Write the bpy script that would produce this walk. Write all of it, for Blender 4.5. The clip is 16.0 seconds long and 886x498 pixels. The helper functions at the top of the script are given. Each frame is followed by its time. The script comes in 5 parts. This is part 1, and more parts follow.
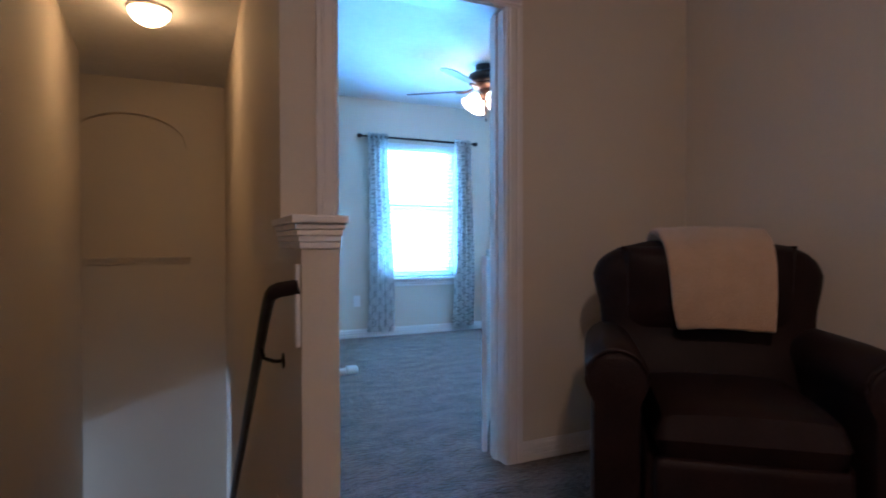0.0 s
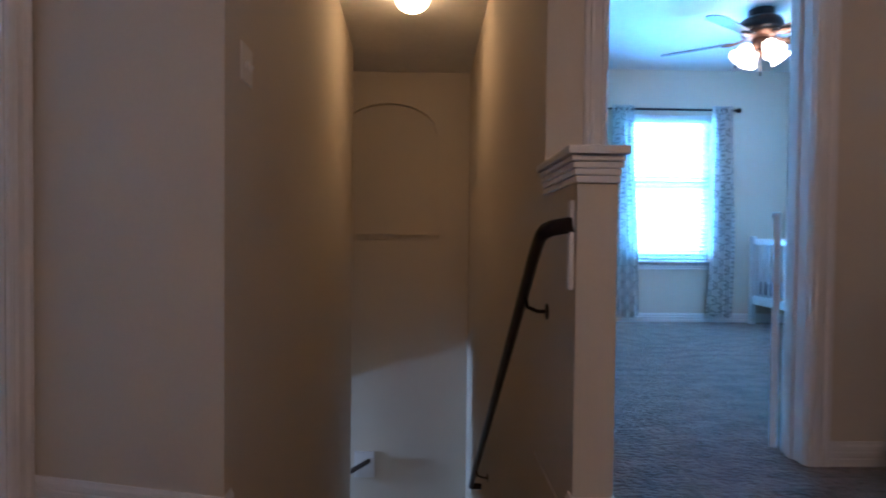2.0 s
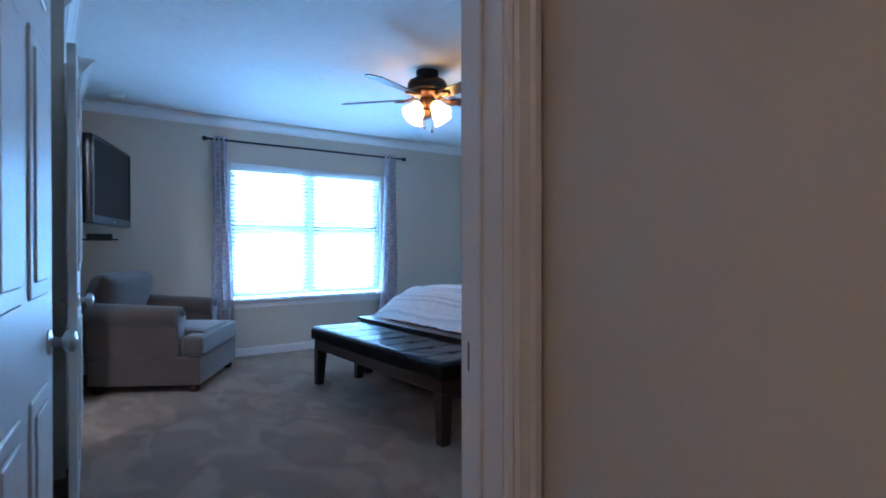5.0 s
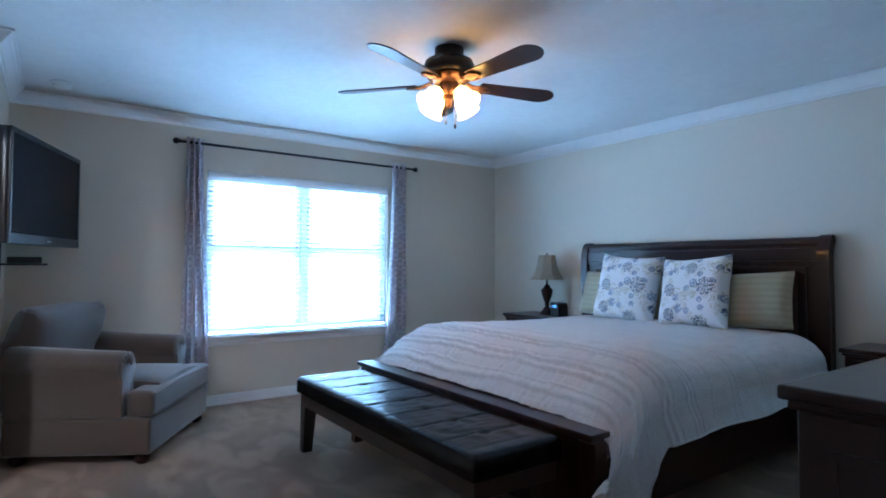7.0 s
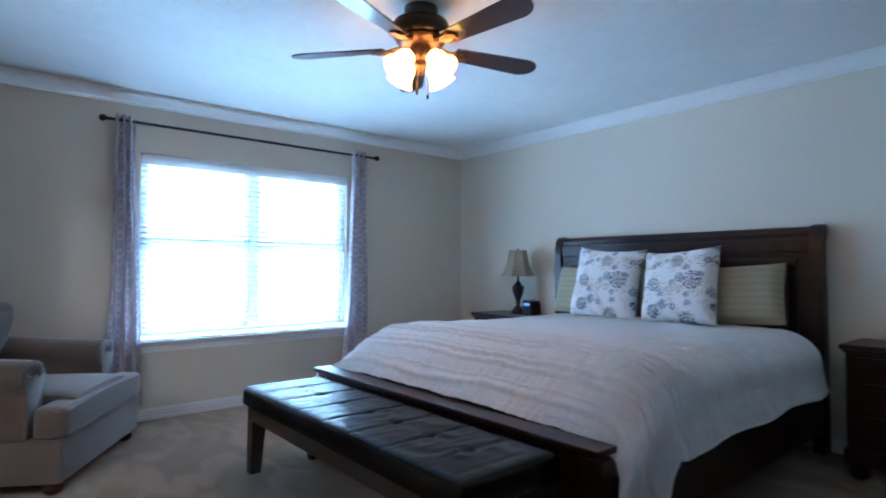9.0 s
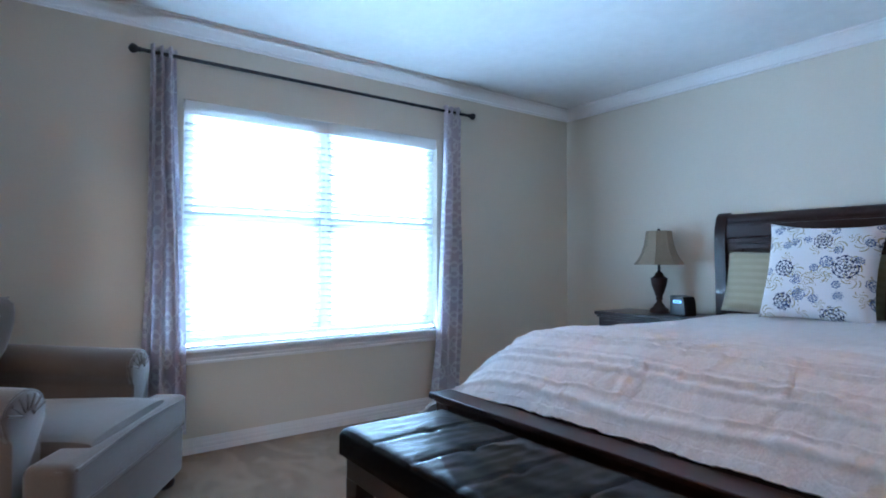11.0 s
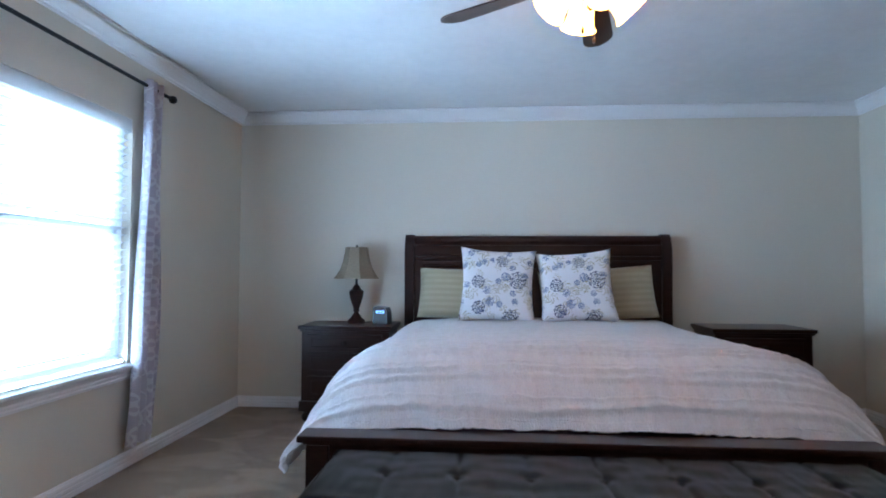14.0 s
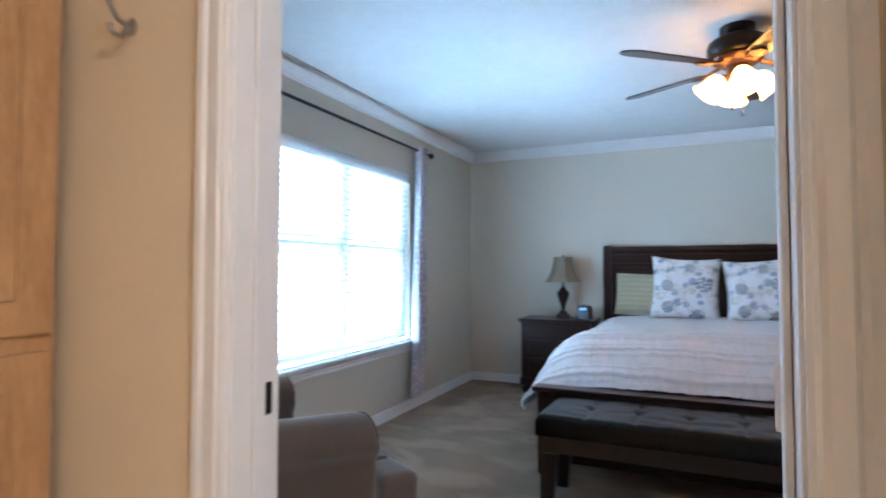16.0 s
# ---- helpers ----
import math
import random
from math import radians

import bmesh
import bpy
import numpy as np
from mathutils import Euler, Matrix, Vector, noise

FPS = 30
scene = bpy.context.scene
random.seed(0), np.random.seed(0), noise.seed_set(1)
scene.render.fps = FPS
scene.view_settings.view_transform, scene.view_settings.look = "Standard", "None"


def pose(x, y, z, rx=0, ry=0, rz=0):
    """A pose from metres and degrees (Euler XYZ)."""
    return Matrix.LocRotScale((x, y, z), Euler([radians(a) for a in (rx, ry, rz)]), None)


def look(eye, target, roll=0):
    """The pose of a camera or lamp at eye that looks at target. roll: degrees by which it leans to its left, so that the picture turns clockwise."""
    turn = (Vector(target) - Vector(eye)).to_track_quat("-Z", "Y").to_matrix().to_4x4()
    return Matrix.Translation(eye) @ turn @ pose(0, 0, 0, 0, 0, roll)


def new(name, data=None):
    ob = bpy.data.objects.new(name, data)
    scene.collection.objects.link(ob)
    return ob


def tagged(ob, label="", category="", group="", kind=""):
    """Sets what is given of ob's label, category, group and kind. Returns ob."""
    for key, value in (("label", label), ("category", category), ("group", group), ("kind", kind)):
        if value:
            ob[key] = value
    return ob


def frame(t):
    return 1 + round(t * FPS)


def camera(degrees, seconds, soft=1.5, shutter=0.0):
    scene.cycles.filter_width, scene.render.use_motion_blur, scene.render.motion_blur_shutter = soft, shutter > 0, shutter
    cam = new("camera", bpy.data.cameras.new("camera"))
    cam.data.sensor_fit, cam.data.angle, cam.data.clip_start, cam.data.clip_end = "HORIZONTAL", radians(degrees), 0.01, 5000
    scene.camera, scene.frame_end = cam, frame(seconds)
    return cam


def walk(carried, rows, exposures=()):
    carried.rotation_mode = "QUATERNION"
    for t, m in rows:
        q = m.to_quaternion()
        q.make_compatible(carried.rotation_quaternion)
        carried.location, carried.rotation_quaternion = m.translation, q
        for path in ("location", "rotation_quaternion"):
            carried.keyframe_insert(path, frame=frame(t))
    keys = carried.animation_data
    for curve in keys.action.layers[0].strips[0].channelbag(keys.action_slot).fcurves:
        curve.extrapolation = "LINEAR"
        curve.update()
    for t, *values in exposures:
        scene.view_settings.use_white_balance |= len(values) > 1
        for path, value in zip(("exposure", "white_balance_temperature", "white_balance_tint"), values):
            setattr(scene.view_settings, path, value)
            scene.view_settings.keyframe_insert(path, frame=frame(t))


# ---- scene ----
cam = camera(77.3, 16.0, soft=1.8, shutter=0.4)
PATH = [
    (0, (-0.206, -0.321, 0.998), (0.614, 1.503, 0.972), -0.1),
    (0.5, (-0.234, -0.302, 0.938), (0.375, 1.603, 0.908), 0.1),
    (1, (-0.269, -0.285, 0.889), (0.181, 1.664, 0.853), 0.4),
    (1.5, (-0.287, -0.249, 0.85), (-0.027, 1.733, 0.809), 0.4),
    (2, (-0.319, -0.165, 0.822), (-0.274, 1.834, 0.779), 0.6),
    (2.5, (-0.313, 0.009, 0.873), (-0.629, 1.983, 0.825), 0.5),
    (3, (-0.312, 0.154, 0.97), (-0.993, 2.034, 0.931), 0.0),
    (3.5, (-0.317, 0.348, 1.052), (-1.333, 2.07, 1.017), 0.2),
    (4, (-0.369, 0.484, 1.105), (-1.718, 1.959, 1.064), 0.4),
    (4.5, (-0.506, 0.583, 1.136), (-2.102, 1.788, 1.091), 0.0),
    (7, (-1.605, 1.211, 1.223), (-3.238, 2.363, 1.282), 0.3),
    (7.5, (-1.644, 1.267, 1.237), (-3.197, 2.525, 1.31), 0.7),
    (8, (-1.686, 1.318, 1.206), (-3.195, 2.628, 1.29), 0.5),
    (8.5, (-1.783, 1.33, 1.171), (-3.282, 2.652, 1.255), 0.2),
    (9, (-1.985, 1.389, 1.16), (-3.523, 2.666, 1.229), 0.1),
    (9.5, (-2.253, 1.473, 1.148), (-3.942, 2.543, 1.202), 0.2),
    (12, (-3.961, 1.656, 1.066), (-5.263, 3.173, 1.121), -0.0),
    (12.5, (-4.259, 1.654, 1.056), (-5.202, 3.417, 1.119), 0.0),
    (13, (-4.446, 1.491, 1.062), (-4.959, 3.423, 1.127), 0.1),
    (13.5, (-4.535, 1.235, 1.095), (-4.826, 3.213, 1.17), 0.1),
    (14, (-4.615, 0.972, 1.143), (-4.763, 2.965, 1.224), 0.2),
    (14.5, (-4.68, 0.653, 1.151), (-4.756, 2.649, 1.237), 0.0),
    (15, (-4.683, 0.316, 1.166), (-4.768, 2.312, 1.247), 0.0),
    (15.5, (-4.623, 0.042, 1.162), (-5.013, 2.002, 1.246), 0.0),
    (16, (-4.431, -0.181, 1.211), (-5.259, 1.638, 1.284), -0.0),
]
walk(cam, [(t, look(*p)) for t, *p in PATH],
     exposures=[(0.0, 0.1, 4680, 19), (2.5, 0.0, 4500, 18), (4.5, 0.0, 4350, 11), (7.0, 0.03, 4900, 12), (9.5, 0.12, 5180, 14), (12.0, 0.17, 5420, 17), (14.5, 0.15, 5680, 20), (16.0, 0.18, 5580, 16)])

# ---- world and light ----
world = bpy.data.worlds.new("world")
scene.world = world
world.use_nodes = True
wn = world.node_tree.nodes
sky = wn.new("ShaderNodeTexSky")
sky.sky_type, sky.sun_disc = "NISHITA", False
sky.sun_elevation, sky.sun_rotation = radians(48), radians(150)
wn["Background"].inputs[1].default_value = 0.12
world.node_tree.links.new(sky.outputs[0], wn["Background"].inputs[0])


def area_lamp(name, eye, target, w, h, power, colour):
    data = bpy.data.lights.new(name, "AREA")
    data.shape, data.size, data.size_y, data.energy, data.color = "RECTANGLE", w, h, power, colour
    ob = new(name, data)
    ob.matrix_world = look(eye, target)
    return ob


sun_data = bpy.data.lights.new("sun", "SUN")
sun_data.energy, sun_data.angle, sun_data.color = 2.5, radians(0.5), (1.0, 0.95, 0.88)
sun = new("sun", sun_data)
sun.matrix_world = look((5, -8, 10), (0, 0, 0))
DAY = (0.51, 0.79, 1.0)
area_lamp("window_light_bedroom", (-7.25, 3.19, 1.45), (-3.0, 3.19, 1.25), 3.4, 2.6, 385, DAY)
# added lamp low outside, aimed up to stand in for ground bounce
area_lamp("ground_bounce_fill", (-7.45, 3.19, -0.4), (-6.5, 3.19, 2.1), 3.6, 1.0, 420, DAY)
# added strip on the sill that brightens the ceiling by the window
area_lamp("sill_ceiling_fill", (-6.702, 3.19, 0.612), (-6.35, 3.19, 1.6), 1.74, 0.03, 28, DAY)
area_lamp("window_light_nursery", (2.03, 5.75, 1.2), (2.03, 2.0, 1.2), 2.0, 2.6, 1300, (0.27, 0.63, 1.0))
area_lamp("window_light_downstairs", (-3.9, 5.4, -1.5), (0.0, 5.5, -1.4), 0.5, 0.22, 44, (0.68, 0.86, 1.0))

# ---- materials ----


def material(name, colour, rough=0.6, metal=0.0, vary=0.12, grain=60.0, bump=0.1, stain=2.5, second=None, emit=0.0, stretch=(1, 1, 1), depth=0.01, sheen=0.0, coat=0.0, per_object=0.0, spec=0.5):
    """A surface with variation at two scales and fine relief, in object space metres."""
    m = bpy.data.materials.new(name)
    m.use_nodes = True
    nt = m.node_tree
    n, l = nt.nodes, nt.links
    b = n["Principled BSDF"]
    b.inputs["Roughness"].default_value, b.inputs["Metallic"].default_value = rough, metal
    b.inputs["Sheen Weight"].default_value, b.inputs["Coat Weight"].default_value = sheen, coat
    b.inputs["Specular IOR Level"].default_value = spec
    tc, mp = n.new("ShaderNodeTexCoord"), n.new("ShaderNodeMapping")
    mp.inputs["Scale"].default_value = stretch
    l.new(tc.outputs["Object"], mp.inputs[0])
    fine, broad = n.new("ShaderNodeTexNoise"), n.new("ShaderNodeTexNoise")
    fine.inputs["Scale"].default_value, broad.inputs["Scale"].default_value = grain, stain
    fine.inputs["Detail"].default_value, broad.inputs["Detail"].default_value = 4, 3
    l.new(mp.outputs[0], fine.inputs["Vector"]), l.new(mp.outputs[0], broad.inputs["Vector"])
    mix = n.new("ShaderNodeMix")
    mix.data_type = "RGBA"
    other = second or tuple(c * (1 - 2 * vary) for c in colour)
    mix.inputs[6].default_value, mix.inputs[7].default_value = (*colour, 1), (*other, 1)
    add = n.new("ShaderNodeMath")
    add.operation = "MULTIPLY_ADD"
    l.new(fine.outputs[0], add.inputs[0])
    add.inputs[1].default_value = 0.5
    half = n.new("ShaderNodeMath")
    half.operation = "MULTIPLY"
    half.inputs[1].default_value = 0.5
    l.new(broad.outputs[0], half.inputs[0]), l.new(half.outputs[0], add.inputs[2])
    ramp = n.new("ShaderNodeMapRange")
    ramp.inputs[1].default_value, ramp.inputs[2].default_value = 0.35, 0.65
    l.new(add.outputs[0], ramp.inputs[0]), l.new(ramp.outputs[0], mix.inputs[0])
    out = mix.outputs[2]
    if per_object:
        info, hsv = n.new("ShaderNodeObjectInfo"), n.new("ShaderNodeHueSaturation")
        rng = n.new("ShaderNodeMapRange")
        rng.inputs[3].default_value, rng.inputs[4].default_value = 1 - per_object, 1 + per_object
        l.new(info.outputs["Random"], rng.inputs[0]), l.new(rng.outputs[0], hsv.inputs["Value"]), l.new(out, hsv.inputs["Color"])
        out = hsv.outputs[0]
    l.new(out, b.inputs["Base Color"])
    if bump:
        bp = n.new("ShaderNodeBump")
        bp.inputs["Strength"].default_value, bp.inputs["Distance"].default_value = bump, depth
        l.new(fine.outputs[0], bp.inputs["Height"]), l.new(bp.outputs[0], b.inputs["Normal"])
    if emit:
        b.inputs["Emission Color"].default_value = (*colour, 1)
        b.inputs["Emission Strength"].default_value = emit
    return m


WALL = material("wall_paint", (0.66, 0.595, 0.49), 0.75, vary=0.02, grain=90, bump=0.25, depth=0.002, stain=0.8)
BATH_WALL = material("bath_paint", (0.72, 0.6, 0.42), 0.7, vary=0.02, grain=90, bump=0.25, depth=0.002)
CEIL = material("ceiling_paint", (0.78, 0.77, 0.75), 0.85, vary=0.035, grain=14, bump=0.5, depth=0.006, stain=3)
TRIM = material("white_trim_paint", (0.78, 0.76, 0.74), 0.38, vary=0.02, grain=40, bump=0.04)
CARPET = material("beige_carpet", (0.285, 0.178, 0.098), 0.95, second=(0.18, 0.112, 0.06), grain=220, bump=0.9, depth=0.012, stain=3.2, sheen=0.25)
SHAG = material("grey_beige_carpet", (0.28, 0.218, 0.172), 0.95, second=(0.085, 0.068, 0.056), grain=48, bump=1.0, depth=0.045, stain=9, sheen=0.2, stretch=(0.7, 1.3, 1))
WOOD = material("dark_cherry_wood", (0.032, 0.010, 0.007), 0.3, second=(0.016, 0.0055, 0.0045), grain=30, bump=0.05, stretch=(1, 1, 6), stain=5, coat=0.12, spec=0.3)
ESPRESSO = material("espresso_wood", (0.03, 0.014, 0.01), 0.32, second=(0.016, 0.008, 0.006), grain=30, bump=0.05, stretch=(6, 1, 1), coat=0.2)
RAIL_WOOD = material("dark_stained_rail_wood", (0.017, 0.009, 0.0085), 0.38, second=(0.01, 0.006, 0.006), grain=30, bump=0.05, stretch=(1, 6, 6), spec=0.35)
LEATHER = material("dark_brown_leather", (0.0075, 0.006, 0.006), 0.25, second=(0.005, 0.0042, 0.0042), grain=180, bump=0.07, depth=0.002, stain=6, spec=0.22)
RECLINER = material("brown_leather", (0.02, 0.0095, 0.0085), 0.5, second=(0.009, 0.004, 0.0036), grain=150, bump=0.3, depth=0.004, stain=7, spec=0.16)
QUILT = material("white_quilt", (0.75, 0.735, 0.74), 0.9, second=(0.63, 0.615, 0.62), grain=70, bump=0.55, depth=0.012, stretch=(3.2, 1, 1), stain=9, sheen=0.4)
SHEET = material("lilac_grey_bed_skirt", (0.16, 0.12, 0.13), 0.85, grain=160, bump=0.2)
TAN = material("tan_sateen", (0.42, 0.365, 0.235), 0.6, vary=0.06, grain=20, bump=0.12, stain=6, sheen=0.3)
MICRO = material("taupe_upholstery", (0.108, 0.077, 0.059), 0.92, second=(0.084, 0.06, 0.046), grain=200, bump=0.3, depth=0.004, stain=5, sheen=0.5)
FLEECE = material("cream_fleece", (0.58, 0.40, 0.25), 0.95, second=(0.47, 0.32, 0.195), grain=160, bump=0.7, depth=0.01, stain=9, sheen=0.6)
BRONZE = material("dark_bronze", (0.03, 0.024, 0.022), 0.35, metal=0.7, grain=60, bump=0.05)
COPPER = material("antique_copper", (0.22, 0.11, 0.065), 0.35, metal=0.8, second=(0.08, 0.045, 0.03), grain=40, bump=0.2)
BLACK = material("black_metal", (0.012, 0.012, 0.014), 0.4, metal=0.3, bump=0.03)
PLASTIC = material("black_plastic", (0.012, 0.012, 0.014), 0.3, bump=0.03)
SCREEN = material("dark_screen", (0.004, 0.005, 0.009), 0.22, bump=0.0, spec=0.06)
NICKEL = material("satin_nickel", (0.55, 0.54, 0.52), 0.28, metal=1.0, bump=0.03)
VINYL = material("white_vinyl", (0.8, 0.8, 0.8), 0.4, vary=0.01, bump=0.02)
SLAT = material("white_blind_slat", (0.8, 0.8, 0.79), 0.5, vary=0.015, bump=0.03, per_object=0.03)
SHADE = material("parchment_shade", (0.32, 0.25, 0.175), 0.9, second=(0.25, 0.195, 0.135), grain=90, bump=0.25, stain=8)
OAK = material("honey_oak", (0.52, 0.31, 0.14), 0.4, second=(0.36, 0.19, 0.08), grain=26, bump=0.08, stretch=(6, 6, 1), stain=4, coat=0.2)
WHITEWARE = material("white_plastic", (0.8, 0.79, 0.76), 0.35, vary=0.01, bump=0.02)
CRIBW = material("white_lacquer", (0.75, 0.77, 0.78), 0.4, vary=0.01, bump=0.02)
GLOW = material("lit_frosted_glass", (1.0, 0.5, 0.1), 0.4, emit=13.0, vary=0.03, bump=0.0)
GLOW_COOL = material("lit_white_glass", (1.0, 0.74, 0.45), 0.4, emit=12.0, vary=0.03, bump=0.0)
DOME = material("lit_dome_glass", (1.0, 0.53, 0.16), 0.4, emit=30.0, vary=0.02, bump=0.0)
# glass of the two added domes that fill the landing and the bathroom
HALL_FILL_DOME = material("hall_fill_glass", (1.0, 0.59, 0.3), 0.4, emit=88.0, vary=0.02, bump=0.0)
BATH_FILL_DOME = material("bath_fill_glass", (1.0, 0.92, 0.82), 0.4, emit=190.0, vary=0.02, bump=0.0)
DISPLAY = material("blue_display", (0.25, 0.55, 1.0), 0.4, emit=1.6, bump=0.0, vary=0.02)
DARKGLASS = material("display_bars", (0.02, 0.04, 0.1), 0.4, bump=0.0)
BLADE = material("walnut_fan_blade", (0.06, 0.026, 0.018), 0.3, second=(0.03, 0.013, 0.009), grain=30, bump=0.04, stretch=(1, 7, 1), coat=0.4)


def glass_material():
    m = bpy.data.materials.new("window_glass")
    m.use_nodes = True
    b = m.node_tree.nodes["Principled BSDF"]
    b.inputs["Transmission Weight"].default_value, b.inputs["Roughness"].default_value, b.inputs["IOR"].default_value = 1.0, 0.0, 1.02
    return m


GLASS = glass_material()


def brushed(m, colour):
    """Streaks that a vacuum cleaner leaves in a carpet's nap."""
    n, l = m.node_tree.nodes, m.node_tree.links
    p = n["Principled BSDF"]
    tc, mp, tex, ramp, mix = n.new("ShaderNodeTexCoord"), n.new("ShaderNodeMapping"), n.new("ShaderNodeTexNoise"), n.new("ShaderNodeMapRange"), n.new("ShaderNodeMix")
    mp.inputs["Rotation"].default_value, mp.inputs["Scale"].default_value = (0, 0, radians(35)), (1.7, 2.9, 1)
    tex.inputs["Scale"].default_value, tex.inputs["Detail"].default_value, tex.inputs["Distortion"].default_value = 1.6, 2.0, 0.7
    ramp.inputs[1].default_value, ramp.inputs[2].default_value, ramp.inputs[4].default_value = 0.49, 0.58, 0.6
    mix.data_type = "RGBA"
    mix.inputs[7].default_value = (*colour, 1)
    l.new(tc.outputs["Object"], mp.inputs[0]), l.new(mp.outputs[0], tex.inputs["Vector"]), l.new(tex.outputs[0], ramp.inputs[0])
    l.new(ramp.outputs[0], mix.inputs[0]), l.new(p.inputs["Base Color"].links[0].from_socket, mix.inputs[6]), l.new(mix.outputs[2], p.inputs["Base Color"])


brushed(CARPET, (0.39, 0.255, 0.15))


def let_light_through(m, share):
    """Thin material that also glows with the light from behind it."""
    n, l = m.node_tree.nodes, m.node_tree.links
    p = n["Principled BSDF"]
    thin, both_sides = n.new("ShaderNodeBsdfTranslucent"), n.new("ShaderNodeMixShader")
    both_sides.inputs[0].default_value = share
    l.new(p.inputs["Base Color"].links[0].from_socket, thin.inputs["Color"])
    l.new(p.outputs[0], both_sides.inputs[1]), l.new(thin.outputs[0], both_sides.inputs[2])
    l.new(both_sides.outputs[0], n["Material Output"].inputs["Surface"])


let_light_through(SLAT, 0.3)
# the solid frame glows too, imitating window glare that washes over it
let_light_through(VINYL, 0.48)


def nodes_of(m):
    return m.node_tree.nodes, m.node_tree.links, m.node_tree.nodes["Principled BSDF"]


def lattice_fabric(name, base, line, sx, sy, width, axes):
    """Woven cloth with interlaced wavy line rings; axes picks the two object axes of the cloth."""
    m = material(name, base, 0.85, vary=0.05, grain=150, bump=0.2, sheen=0.3)
    n, l, b = nodes_of(m)
    tc, sep = n.new("ShaderNodeTexCoord"), n.new("ShaderNodeSeparateXYZ")
    l.new(tc.outputs["Object"], sep.inputs[0])

    def math_node(op, a, c=None, d=None):
        k = n.new("ShaderNodeMath")
        k.operation = op
        for i, v in enumerate((a, c, d)):
            if v is None:
                continue
            if isinstance(v, (int, float)):
                k.inputs[i].default_value = v
            else:
                l.new(v, k.inputs[i])
        return k.outputs[0]

    u = math_node("MULTIPLY", sep.outputs[axes[0]], 2 * math.pi / sx)
    v = math_node("MULTIPLY", sep.outputs[axes[1]], 2 * math.pi / sy)
    cu, cv = math_node("COSINE", u), math_node("COSINE", v)
    s1 = math_node("ABSOLUTE", math_node("ADD", cu, cv))
    s2 = math_node("ABSOLUTE", math_node("SUBTRACT", math_node("ABSOLUTE", math_node("ADD", cu, math_node("MULTIPLY", cv, -0.4))), 0.9))
    both = math_node("MINIMUM", s1, s2)
    mask = math_node("LESS_THAN", both, width)
    old = b.inputs["Base Color"].links[0].from_socket
    mix = n.new("ShaderNodeMix")
    mix.data_type = "RGBA"
    l.new(mask, mix.inputs[0]), l.new(old, mix.inputs[6])
    mix.inputs[7].default_value = (*line, 1)
    l.new(mix.outputs[2], b.inputs["Base Color"])
    let_light_through(m, 0.5)
    return m


CURTAIN = lattice_fabric("lilac_grey_curtain_cloth", (0.72, 0.67, 0.72), (0.84, 0.82, 0.84), 0.12, 0.19, 0.14, (1, 2))
NURSERY_CURTAIN = lattice_fabric("white_grey_curtain_cloth", (0.88, 0.88, 0.87), (0.5, 0.5, 0.5), 0.13, 0.15, 0.1, (1, 2))


